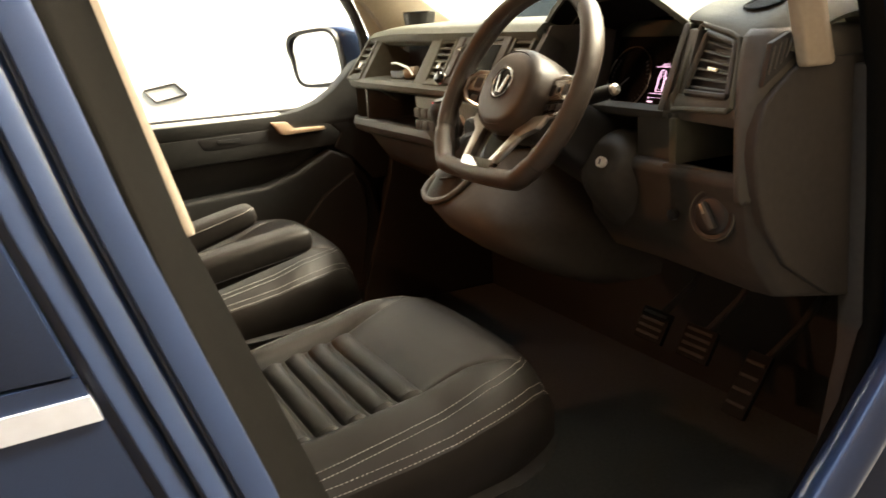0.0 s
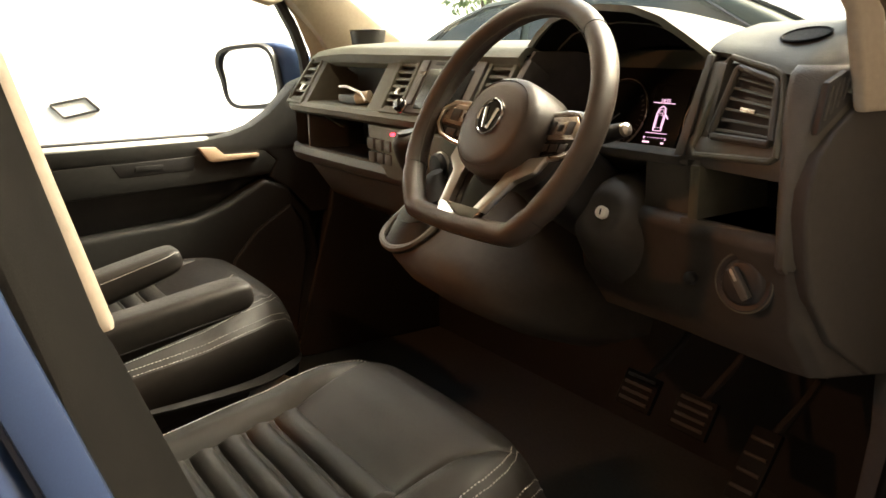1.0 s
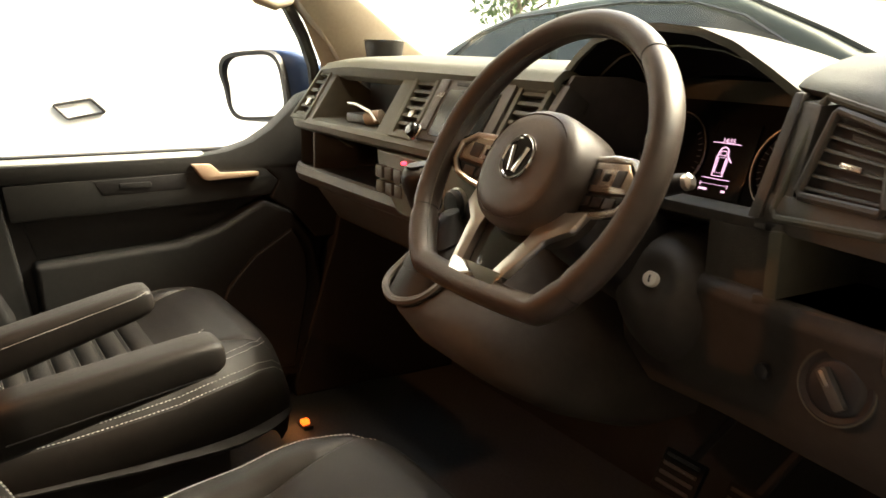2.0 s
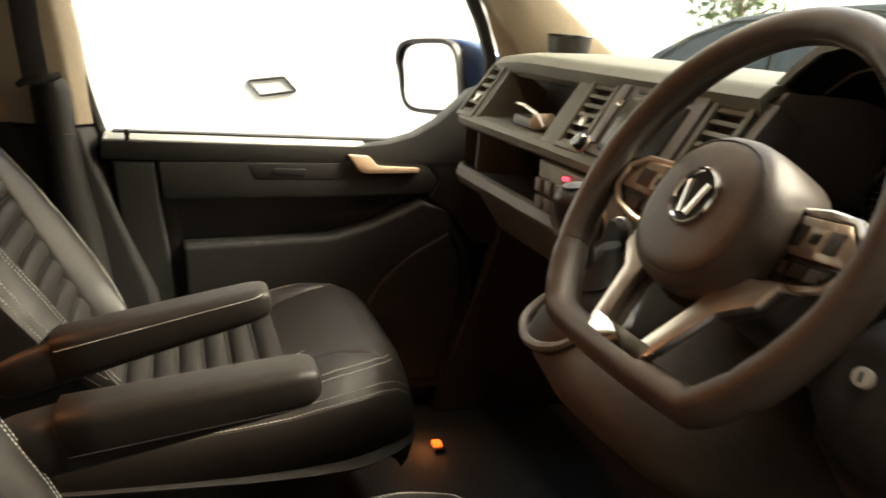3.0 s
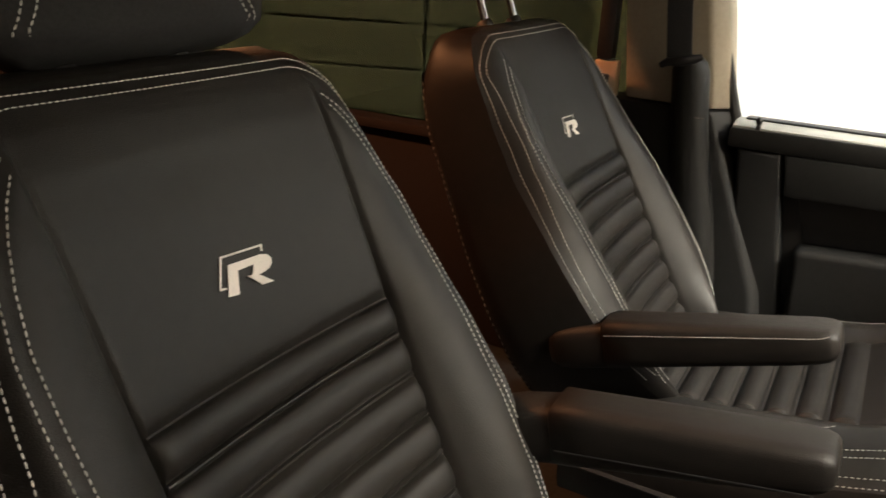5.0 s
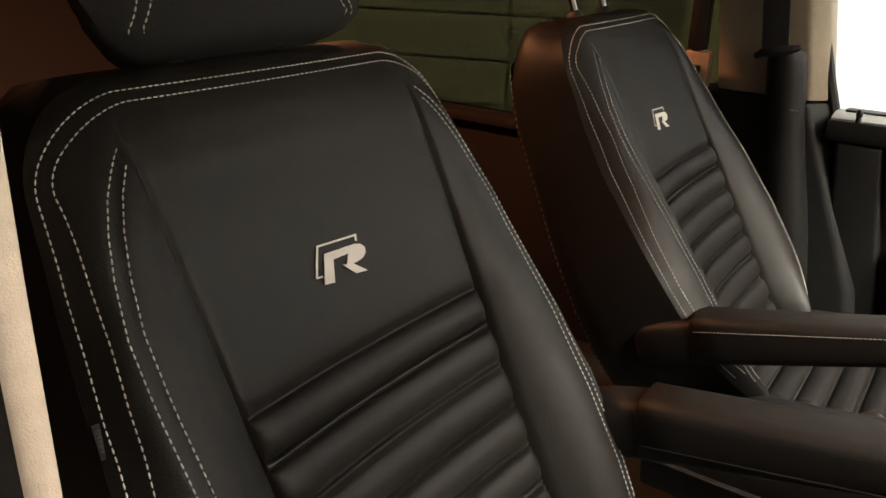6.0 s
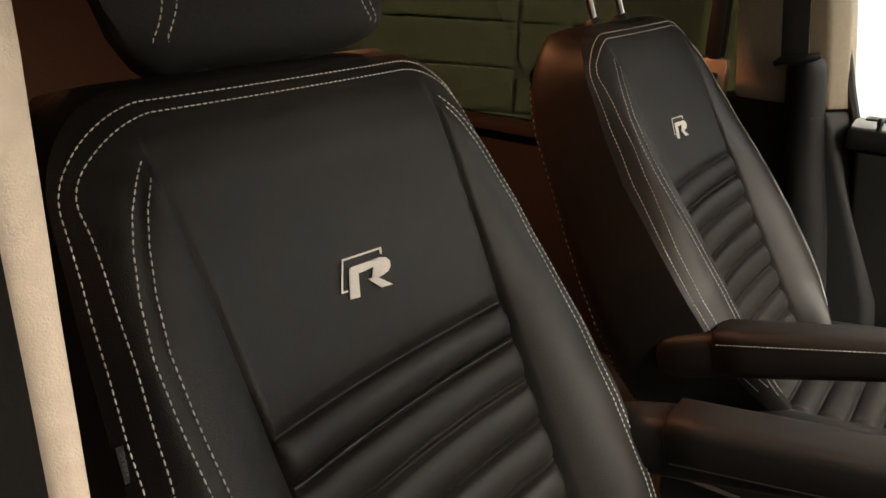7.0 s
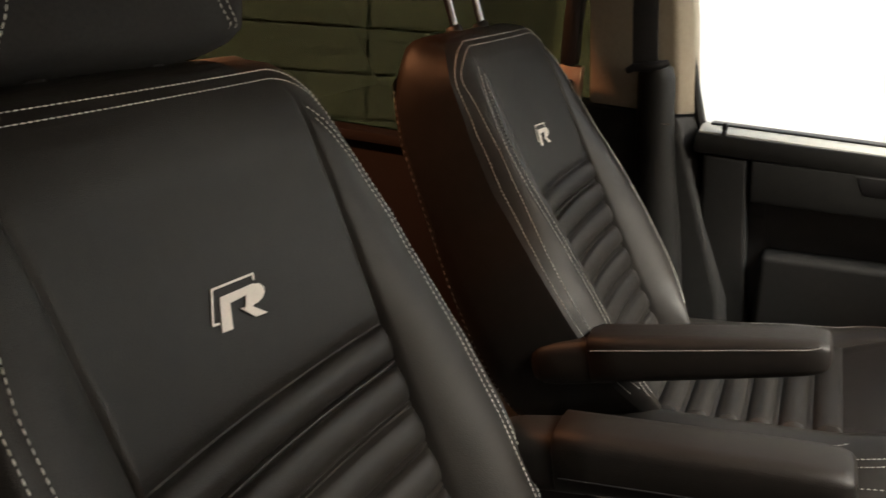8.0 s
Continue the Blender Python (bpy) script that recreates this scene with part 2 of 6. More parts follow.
def lettering(name, words, size, m, material, parent, label="", thickness=0.0002):
    cu = bpy.data.curves.new(name, "FONT")
    cu.body, cu.size, cu.extrude, cu.align_x, cu.align_y = words, size, thickness, "CENTER", "CENTER"
    tmp = bpy.data.objects.new(name, cu)
    scene.collection.objects.link(tmp)
    me = bpy.data.meshes.new_from_object(tmp.evaluated_get(bpy.context.evaluated_depsgraph_get()))
    bpy.data.objects.remove(tmp)
    bm = bmesh.new()
    bm.from_mesh(me)
    bpy.data.meshes.remove(me)
    bm.transform(m)
    return part(name, bm, material, parent, label)

# ---- ground and surroundings ----
GROUND = -0.50
solid("ground", rbox((-900, -900, GROUND - 0.3), (900, 900, GROUND), 0), ASPHALT, "grey asphalt yard running to the horizon", "ground", "structure")

wall = thing("wall_west", (-2.80, -2.0, GROUND), "plain white painted boundary wall beside the van", "wall", kind="structure")
# Its long rear run is unseen, added so the door mirror reflects white.
part("wall_core", rbox((-3.0, -16.0, GROUND), (-2.815, 2.3, 3.2), 0), WALL_WHITE, wall)

# Added wall, out of view: shades the driver's side and returns warm light.
solid("unseen_shade_wall", rbox((2.1, -7.0, GROUND), (6.0, 5.4, 6.0), 0), RENDER_TAN, "unseen tan wall added to shade the driver's side", "wall", "structure")
# Added white backdrop in place of the blown-out sky behind the tree.
solid("sky_backdrop_wall", rbox((-13.4, 4.5, GROUND), (-13.0, 15.0, 7.0), 0), WALL_WHITE, "plain white backdrop wall added for the bright sky behind the tree", "wall", "structure")

# ---- the van's shell ----
XM = -0.035            # the van's middle
PX = -0.80             # inner face of the passenger side

solid("floor", rbox((-0.93, -2.9, -0.04), (0.84, 1.30, 0.0), 0.004), MAT, "black ribbed rubber cab floor mat", "floor", "structure")
solid("ceiling", rbox((-0.86, -2.9, 1.27), (0.80, 0.74, 1.31), 0.01), HEADLINER, "pale felt headliner of the van", "ceiling", "structure")


def side_wall(s, x0, name, label):
    """The inner rear side of the body behind the front door, with one window opening; s is 1 at the driver's side."""
    t = thing(name, (x0, -1.5, 0), label, "wall", kind="structure")
    x1 = x0 + s * 0.10
    part("lower_panel", rbox((x0, -2.9, 0.0), (x1, -0.235, 0.52), 0.01), CARPET_DARK, t)
    part("upper_panel", rbox((x0, -2.9, 1.12), (x1, -0.20, 1.27), 0.01), CARPET_DARK, t)
    part("rear_panel", rbox((x0, -2.9, 0.52), (x1, -1.95, 1.12), 0.01), CARPET_DARK, t)
    part("window_ledge", rbox((x0 - s * 0.03, -1.95, 0.505), (x0 + s * 0.04, -0.235, 0.53), 0.008), CARPET_DARK, t)
    return t


side_wall(-1, -0.85, "wall_nearside", "dark brown trimmed side of the van with a privacy window")
side_wall(1, 0.80, "wall_offside", "dark brown trimmed side of the van behind the driver")
solid("wall_back", rbox((-0.95, -3.0, -0.04), (0.90, -2.9, 1.31), 0.01), CARPET_DARK, "dark trimmed tailgate end of the van", "wall", "structure")

w = thing("window_1", (-0.90, -1.1, 0.52), "dark green privacy glass in the sliding door", "window", kind="structure")
part("pane", rbox((-0.905, -1.95, 0.52), (-0.900, -0.2812, 1.12), 0), GLASS_TINT, w, "dark privacy glass")
part("edge_pane", rbox((-0.905, -0.281, 0.52), (-0.900, -0.14, 1.27), 0), GLASS_HALF, w, "lighter strip of glass at the pillar")
w = thing("window_2", (0.85, -1.1, 0.52), "dark privacy glass behind the driver", "window", kind="structure")
part("pane", rbox((0.855, -1.95, 0.52), (0.860, -0.30, 1.12), 0), GLASS_TINT, w, "dark privacy glass")


def slab(levels):
    """A post from plan outlines at rising heights."""
    return loft([[(x, y, z) for x, y in outline] for z, outline in levels])


# passenger's B pillar
bp = thing("pillar_nearside", (-0.86, -0.05, 0), "centre pillar with beige upper trim and dark lower trim", "pillar", kind="structure")
part("upper_trim", bevelled(slab([
    (0.664, [(-0.835, 0.045), (-0.80, 0.015), (-0.815, -0.165), (-0.90, -0.175), (-0.90, 0.045)]),
    (0.85, [(-0.830, 0.015), (-0.795, -0.015), (-0.81, -0.185), (-0.90, -0.195), (-0.90, 0.015)]),
    (1.27, [(-0.800, -0.075), (-0.765, -0.10), (-0.78, -0.25), (-0.88, -0.26), (-0.88, -0.075)])]), 0.008), BEIGE, bp, "beige moulded trim")
part("lower_trim", bevelled(slab([
    (0.0, [(-0.80, 0.235), (-0.755, 0.20), (-0.77, -0.28), (-0.90, -0.28), (-0.90, 0.235)]),
    (0.32, [(-0.81, 0.185), (-0.765, 0.15), (-0.78, -0.26), (-0.90, -0.26), (-0.90, 0.185)]),
    (0.662, [(-0.833, 0.045), (-0.79, 0.012), (-0.805, -0.24), (-0.90, -0.24), (-0.90, 0.045)])]), 0.010), PLASTIC_DOOR, bp, "dark grey moulded trim")
part("door_seal", tube([(-0.842, 0.05 - (z - 0.66) * 0.30 if z > 0.66 else 0.05 + (0.66 - z) * 0.36, z) for z in np.linspace(0.05, 1.26, 16)], 0.011, 8), RUBBER, bp, "black rubber door seal")
part("grab_bracket", rbox((-0.825, -0.232, 0.735), (-0.79, -0.195, 0.90), 0.012), PLASTIC_BLACK, bp, "black bracket")
part("bracket_base", rbox((-0.83, -0.235, 0.66), (-0.80, -0.185, 0.735), 0.006), BEIGE_SATIN, bp)
part("latch", rbox((-0.805, -0.225, 0.675), (-0.79, -0.20, 0.708), 0.004), PLASTIC_BLACK, bp, "black latch")

# driver's B pillar, seen from outside and from within
dp = thing("pillar_offside", (0.82, -0.1, 0), "open door jamb with beige trim, dark seal and blue painted body edge", "pillar", kind="structure")
part("upper_trim", bevelled(slab([
    (0.690, [(0.758, 0.029), (0.768, 0.023), (0.79, -0.21), (0.735, -0.21)]),
    (0.80, [(0.746, 0.002), (0.759, -0.004), (0.79, -0.23), (0.735, -0.23)]),
    (0.90, [(0.734, -0.022), (0.750, -0.030), (0.79, -0.25), (0.735, -0.25)]),
    (1.27, [(0.700, -0.110), (0.715, -0.118), (0.76, -0.33), (0.70, -0.33)])]), 0.006), BEIGE, dp, "beige moulded trim")
part("seal_face", bevelled(slab([
    (0.0, [(0.735, 0.255), (0.86, 0.160), (0.86, -0.05), (0.745, -0.05)]),
    (0.32, [(0.737, 0.155), (0.865, 0.082), (0.865, -0.10), (0.745, -0.10)]),
    (0.682, [(0.752, 0.026), (0.874, -0.026), (0.874, -0.16), (0.755, -0.16)]),
    (0.70, [(0.765, 0.017), (0.875, -0.030), (0.875, -0.16), (0.77, -0.16)]),
    (0.93, [(0.748, -0.037), (0.868, -0.090), (0.868, -0.20), (0.77, -0.20)]),
    (1.30, [(0.715, -0.125), (0.80, -0.19), (0.80, -0.33), (0.72, -0.33)])]), 0.012), SEAL, dp, "dull dark door seal and jamb trim")


def jamb_y(z):
    return ramp(z, [(-0.4, 0.235), (0.0, 0.170), (0.432, 0.052), (0.724, -0.045), (0.909, -0.094), (1.3, -0.20)])


ZS = [-0.45, 0.0, 0.25, 0.45, 0.6, 0.75, 0.9, 1.1, 1.33]
def strip(dy0, dy1, x0, x1, xin=0.84):
    def lean(z):
        return -0.10 * max(0, z - 0.75) ** 1.4
    return bevelled(slab([(z, [(x0 + lean(z), jamb_y(z) + dy0), (x1 + lean(z), jamb_y(z) + dy1), (xin + lean(z), jamb_y(z) + dy1), (xin + lean(z), jamb_y(z) + dy0)]) for z in ZS]), 0.006)


part("inner_edge", strip(0.002, -0.032, 0.878, 0.892), PAINT, dp, "blue painted body edge")
part("jamb_flange", strip(-0.036, -0.063, 0.884, 0.902), PAINT, dp, "blue painted flange")
part("jamb_face", strip(-0.067, -0.0922, 0.892, 0.908), PAINT, dp, "blue painted jamb")
part("jamb_back", strip(0.0, -0.13, 0.8775, 0.884, 0.82), PAINT, dp)
part("panel_gap", strip(-0.0925, -0.1025, 0.880, 0.880, 0.86), RUBBER, dp, "dark gap behind the jamb")
ds = thing("body_side", (0.90, -1.0, GROUND), "dark blue van bodywork behind the driver's door with a silver stripe", "van body", kind="structure")
def body_sheet(z0, z1, off=0.0):
    zs = [z for z in np.linspace(z0, z1, 14)]
    return loft([[(0.912 + off - 0.10 * max(0, z - 0.75) ** 1.4, jamb_y(z) - 0.103, z), (0.925 + off - 0.10 * max(0, z - 0.75) ** 1.4, jamb_y(z) - 0.25, z),
                  (0.925 + off - 0.10 * max(0, z - 0.75) ** 1.4, -3.0, z), (0.88 - 0.10 * max(0, z - 0.75) ** 1.4, -3.0, z), (0.88 - 0.10 * max(0, z - 0.75) ** 1.4, jamb_y(z) - 0.103, z)] for z in zs])
part("body_panel", body_sheet(-0.32, 0.585), PAINT, ds)
part("body_frame", body_sheet(1.10, 1.32), PAINT, ds)
part("body_stripe", body_sheet(0.578, 0.602, 0.003), PAINT_STRIPE, ds, "pale silver stripe")
part("body_waist", body_sheet(0.596, 0.62), PAINT, ds)
part("body_window_band", bevelled(slab([(z, [(0.915, jamb_y(z) - 0.103), (0.915, jamb_y(z) - 0.26), (0.87, jamb_y(z) - 0.26), (0.87, jamb_y(z) - 0.103)]) for z in (0.622, 0.8, 1.1)]), 0.004), PAINT, ds)

# A pillars and windscreen frame
def a_pillar(s, name):
    xi = XM + s * 0.745
    t = thing(name, (xi, 1.1, 0.8), "beige trimmed windscreen pillar", "pillar", kind="structure")
    line = [(1.30, 0.80), (1.10, 0.925), (0.93, 1.045), (0.78, 1.15), (0.66, 1.27)]
    rings = []
    for y, z in line:
        wdt = ramp(z, [(0.8, 0.30), (0.925, 0.185), (1.045, 0.12), (1.27, 0.10)]) * (1.0 if s < 0 else 0.45)
        xs = xi - s * 0.02 - s * 0.10 * (z - 0.9)
        rings.append([(xs, y, z), (xs + s * 0.004, y - wdt * 0.5, z - 0.012), (xs + s * 0.02, y - wdt, z - 0.02),
                      (xs + s * 0.085, y - wdt, z - 0.02), (xs + s * 0.085, y + 0.03, z + 0.01), (xs + s * 0.03, y + 0.02, z + 0.01)])
    part("pillar_trim", bevelled(loft(rings), 0.006), BEIGE, t, "beige moulded trim")
    return t


a_pillar(-1, "pillar_front_nearside")
ap = a_pillar(1, "pillar_front_offside")
part("pillar_foot", bevelled(loft([[(0.812, 0.852, 0.802), (0.827, 0.857, 0.802), (0.829, 0.905, 0.802), (0.808, 0.94, 0.802)], [(0.808, 0.822, 0.916), (0.823, 0.827, 0.916), (0.825, 0.875, 0.916), (0.804, 0.91, 0.916)], [(0.785, 0.67, 1.10), (0.798, 0.675, 1.10), (0.798, 0.72, 1.10), (0.775, 0.755, 1.10)], [(0.755, 0.58, 1.26), (0.772, 0.585, 1.26), (0.772, 0.64, 1.26), (0.750, 0.66, 1.26)]]), 0.008, 3), BEIGE, ap, "beige moulded trim")
sc = thing("windscreen", (XM, 1.1, 0.85), "clear sloping windscreen glass", "window", kind="structure")
part("pane", thick(surface(lambda u, v: (XM + u * 0.80, 1.52 - 0.86 * v + 0.07 * (1 - u * u) * (1 - 0.4 * v), 0.76 + 0.53 * v), np.linspace(-1, 1, 13), np.linspace(0, 1, 7)), 0.004), GLASS_CLEAR, sc)
solid("windscreen_header", rbox((-0.80, 0.62, 1.22), (0.73, 0.76, 1.30), 0.015), HEADLINER, "pale header trim above the windscreen", "trim", "structure")

# scuttle, bonnet and front wing outside the glass
bo = thing("bonnet", (XM, 1.7, 0.6), "blue van bonnet beyond the windscreen", "bonnet", kind="structure")
part("bonnet_panel", thick(surface(lambda u, v: (XM + u * 0.82, 1.50 + 0.60 * v, 0.755 - 0.20 * v * v - 0.05 * u * u), np.linspace(-1, 1, 9), np.linspace(0, 1, 8)), 0.01), PAINT, bo)
part("scuttle", rbox((-0.84, 1.30, 0.70), (0.77, 1.51, 0.757), 0.006), RUBBER, bo, "black scuttle panel")
solid("bulkhead", rbox((-0.84, 1.28, -0.05), (0.79, 1.33, 0.80), 0.004), PLASTIC_BLACK, "black front bulkhead under the dashboard", "wall", "structure")

# driver's front jamb: dark seal curve and blue hinge pillar
fj = thing("hinge_pillar", (0.86, 1.05, 0), "blue painted hinge pillar with a dark door seal", "pillar", kind="structure")
seal_line = [(0.815, 0.70, 1.21), (0.825, 0.86, 1.05), (0.835, 0.955, 0.93), (0.84, 0.985, 0.80), (0.845, 1.00, 0.60), (0.845, 1.015, 0.40), (0.845, 0.975, 0.27), (0.845, 0.90, 0.165), (0.845, 0.80, 0.05), (0.845, 0.68, -0.02), (0.845, 0.45, -0.03), (0.85, 0.20, -0.02)]
part("door_seal", tube(seal_line, 0.017, 10), SEAL, fj, "dull dark rubber door seal")
part("pillar_panel", bevelled(slab([
    (-0.45, [(0.86, 0.93), (0.93, 1.03), (0.93, 1.60), (0.80, 1.60), (0.80, 0.93)]),
    (0.10, [(0.86, 0.90), (0.93, 1.00), (0.93, 1.60), (0.80, 1.60), (0.80, 0.92)]),
    (0.30, [(0.865, 1.035), (0.93, 1.08), (0.93, 1.60), (0.80, 1.60), (0.80, 1.035)]),
    (0.60, [(0.865, 1.035), (0.93, 1.07), (0.93, 1.60), (0.80, 1.60), (0.80, 1.035)]),
    (0.82, [(0.86, 1.02), (0.92, 1.06), (0.91, 1.60), (0.80, 1.60), (0.80, 1.02)])]), 0.015), PAINT, fj, "blue painted panel")
part("upper_pillar", bevelled(loft([[(0.84, 1.02, 0.80), (0.90, 1.07, 0.80), (0.90, 1.35, 0.80), (0.80, 1.35, 0.80)],
                           [(0.82, 0.87, 1.07), (0.87, 0.92, 1.07), (0.86, 1.02, 1.10), (0.78, 1.02, 1.10)],
                           [(0.79, 0.68, 1.25), (0.83, 0.70, 1.27), (0.82, 0.78, 1.31), (0.75, 0.76, 1.31)]]), 0.01), PAINT, fj)
part("sill_lip", tube([(0.895, 0.55, -0.06), (0.900, 0.68, 0.00), (0.905, 0.80, 0.125), (0.910, 0.90, 0.245), (0.915, 0.985, 0.355), (0.920, 1.045, 0.46), (0.925, 1.08, 0.60), (0.922, 1.085, 0.75)], 0.036, 16), PAINT, fj, "glossy rounded blue painted lip")
part("inner_panel", bevelled(slab([
    (0.0, [(0.795, 0.93), (0.84, 0.93), (0.84, 1.29), (0.795, 1.29)]), (0.35, [(0.795, 1.0), (0.84, 1.0), (0.84, 1.29), (0.795, 1.29)]),
    (0.80, [(0.795, 0.97), (0.84, 0.97), (0.84, 1.29), (0.795, 1.29)])]), 0.006), PLASTIC_LOW, fj, "dark grey kick panel")
sl = thing("door_sill", (0.88, 0.5, -0.1), "blue painted door sill below the driver's door opening", "sill", kind="structure")
part("sill_panel", rbox((0.84, 0.10, -0.40), (0.93, 1.02, -0.05), 0.02), PAINT, sl)
part("sill_cover", rbox((0.72, 0.14, -0.06), (0.86, 0.95, -0.005), 0.01), PLASTIC_BLACK, sl, "black sill cover")
solid("roof_rail", bevelled(loft([[(0.74, -0.30, 1.24), (0.80, -0.30, 1.22), (0.80, -0.30, 1.33), (0.74, -0.30, 1.33)], [(0.74, 0.68, 1.24), (0.80, 0.68, 1.22), (0.80, 0.68, 1.33), (0.74, 0.68, 1.33)]]), 0.01), PAINT, "blue roof rail above the driver's door", "trim", "structure")
solid("roof_skin", rbox((-0.90, -3.0, 1.312), (0.83, 0.72, 1.345), 0.02), PAINT, "blue painted roof of the van", "roof", "structure")

# ---- passenger's door ----
pd = thing("door_1", (PX, 0.5, 0), "closed passenger door with dark grey card and champagne handle", "door", kind="structure")
part("door_skin", rbox((-0.94, 0.06, -0.35), (-0.86, 1.02, 0.64), 0.02), PAINT, pd, "blue outer skin")
part("door_card", rbox((-0.86, 0.075, 0.02), (-0.828, 0.965, 0.655), 0.006), PLASTIC_BLACK, pd)
part("card_edge", prism([(0.075, 0.60), (0.158, 0.60), (0.165, 0.56), (0.176, 0.48), (0.192, 0.38), (0.210, 0.26), (0.228, 0.15), (0.245, 0.06), (0.16, 0.06), (0.09, 0.45)], "x", -0.84, -0.785, 0.010, 3), PLASTIC_DOOR, pd, "dark grey card edge")
part("card_front", prism([(0.735, 0.612), (0.775, 0.575), (0.752, 0.532), (0.80, 0.498), (0.87, 0.42), (0.965, 0.42), (0.965, 0.62), (0.80, 0.64)], "x", -0.84, -0.783, 0.008, 3), PLASTIC_DOOR, pd, "dark grey card front")
part("kick_panel", prism([(0.795, 0.03), (0.918, 0.42), (0.955, 0.62), (1.285, 0.80), (1.285, 0.0), (0.80, 0.0)], "x", -0.87, -0.766, 0.008, 3), PLASTIC_DOOR, pd, "dark grey footwell side panel")
part("window_sill", bevelled(prism([(0.055, 0.640), (0.58, 0.644), (0.65, 0.653), (0.71, 0.672), (0.76, 0.702), (0.80, 0.738), (0.84, 0.778), (0.90, 0.80), (0.99, 0.80), (0.99, 0.60), (0.055, 0.60)], "x", -0.845, -0.782), 0.010), PLASTIC_BAND, pd, "dark grey window sill trim")
part("upper_band", prism([(0.165, 0.600), (0.735, 0.612), (0.775, 0.575), (0.755, 0.540), (0.56, 0.530), (0.175, 0.520)], "x", -0.84, -0.782, 0.007), PLASTIC_BAND, pd, "lighter grey band")
part("handle_recess", prism([(0.345, 0.600), (0.555, 0.606), (0.545, 0.570), (0.365, 0.566)], "x", -0.790, -0.7805, 0.003), PLASTIC_BLACK, pd, "black recessed cup")
part("grip_bowl", rbox((-0.784, 0.40, 0.578), (-0.778, 0.47, 0.592), 0.003), PLASTIC_DOOR, pd)
part("door_handle", join(prism([(0.560, 0.627), (0.605, 0.625), (0.628, 0.603), (0.722, 0.601), (0.722, 0.590), (0.60, 0.586), (0.585, 0.590)], "x", -0.786, -0.768, 0.005)), BEIGE_SATIN, pd, "champagne coloured door handle")
part("pocket", prism([(0.20, 0.515), (0.56, 0.525), (0.735, 0.532), (0.62, 0.472), (0.53, 0.445), (0.225, 0.426)], "x", -0.829, -0.824, 0.002), PLASTIC_BLACK, pd, "black recessed pocket")
part("lower_card", prism([(0.212, 0.423), (0.53, 0.442), (0.62, 0.470), (0.735, 0.528), (0.80, 0.50), (0.86, 0.42), (0.885, 0.30), (0.84, 0.06), (0.25, 0.06), (0.225, 0.2)], "x", -0.84, -0.772, 0.014, 3), PLASTIC_DOOR, pd, "dark grey moulded lower card")
part("map_pocket", prism([(0.60, 0.10), (0.605, 0.24), (0.63, 0.32), (0.70, 0.395), (0.80, 0.455), (0.835, 0.40), (0.84, 0.30), (0.80, 0.09)], "x", -0.778, -0.762, 0.010, 3), PLASTIC_DOOR, pd, "raised map pocket")
part("lock_pin", lathe([(0.0055, 0.64), (0.0045, 0.650), (0.006, 0.652), (0.006, 0.660), (0.003, 0.664)], Matrix.Translation((-0.789, 0.107, 0)), 12), PLASTIC_BLACK, pd, "black lock pin")
# Thin pale strip laid on the sill as its window light.
part("sill_light_strip", prism([(-0.848, 0.6425), (-0.848, 0.652), (-0.806, 0.648), (-0.788, 0.6435), (-0.788, 0.638)], "y", 0.06, 0.60, 0.003), SILL_LIGHT, pd, "pale strip for the window light on the sill")
part("sill_slot", rbox((-0.806, 0.355, 0.6395), (-0.795, 0.475, 0.6425), 0.001), PLASTIC_BLACK, pd)
wf = thing("window_3", (-0.84, 0.5, 0.66), "clear passenger door glass in a black frame", "window", kind="structure")
part("pane", thick(surface(lambda u, v: (-0.845 + 0.05 * v, 0.02 + u * 0.95 - 0.08 * v, 0.63 + 0.64 * v), np.linspace(0, 1, 4), np.linspace(0, 1, 4)), 0.004), GLASS_CLEAR, wf)
frame_line = [(-0.842, 0.905, 0.74), (-0.838, 0.893, 0.85), (-0.832, 0.865, 0.92), (-0.826, 0.825, 0.99), (-0.818, 0.74, 1.07), (-0.808, 0.60, 1.17), (-0.800, 0.45, 1.225), (-0.797, 0.2, 1.245), (-0.797, -0.08, 1.25)]
part("window_frame", tube(frame_line, 0.016, 8), RUBBER, wf, "black rubber channel")
part("upper_frame", loft([[(-0.83, 0.92, 0.74), (-0.80, 1.0, 0.76), (-0.86, 1.03, 0.76)], [(-0.82, 0.905, 0.86), (-0.79, 0.97, 0.90), (-0.85, 1.0, 0.9)], [(-0.815, 0.85, 0.985), (-0.785, 0.89, 1.02), (-0.84, 0.92, 1.02)],
      [(-0.80, 0.62, 1.185), (-0.77, 0.66, 1.22), (-0.83, 0.68, 1.22)], [(-0.79, 0.40, 1.245), (-0.76, 0.42, 1.28), (-0.82, 0.42, 1.28)], [(-0.785, -0.1, 1.262), (-0.755, -0.1, 1.29), (-0.815, -0.1, 1.29)]]), BEIGE, wf, "beige inner trim")

# ---- the two front seats ----
JOINT_Y, JOINT_Z = 0.050, 0.335
RIB_TOP = 0.302
RIB = 0.0437


def back_half(s, corner=0.085):
    """Half the width of the backrest's front at the height s along it; corner: how far its top corners are rounded off."""
    w = ramp(s, [(-0.05, 0.195), (-0.01, 0.228), (0.03, 0.256), (0.09, 0.278), (0.16, 0.285), (0.24, 0.279), (0.316, 0.264), (0.39, 0.254), (0.45, 0.246), (0.50, 0.240), (0.578, 0.230)])
    if s > 0.50:
        w -= corner * (1 - math.sqrt(max(0.0, 1 - ((s - 0.50) / 0.0785) ** 2)))
    return w


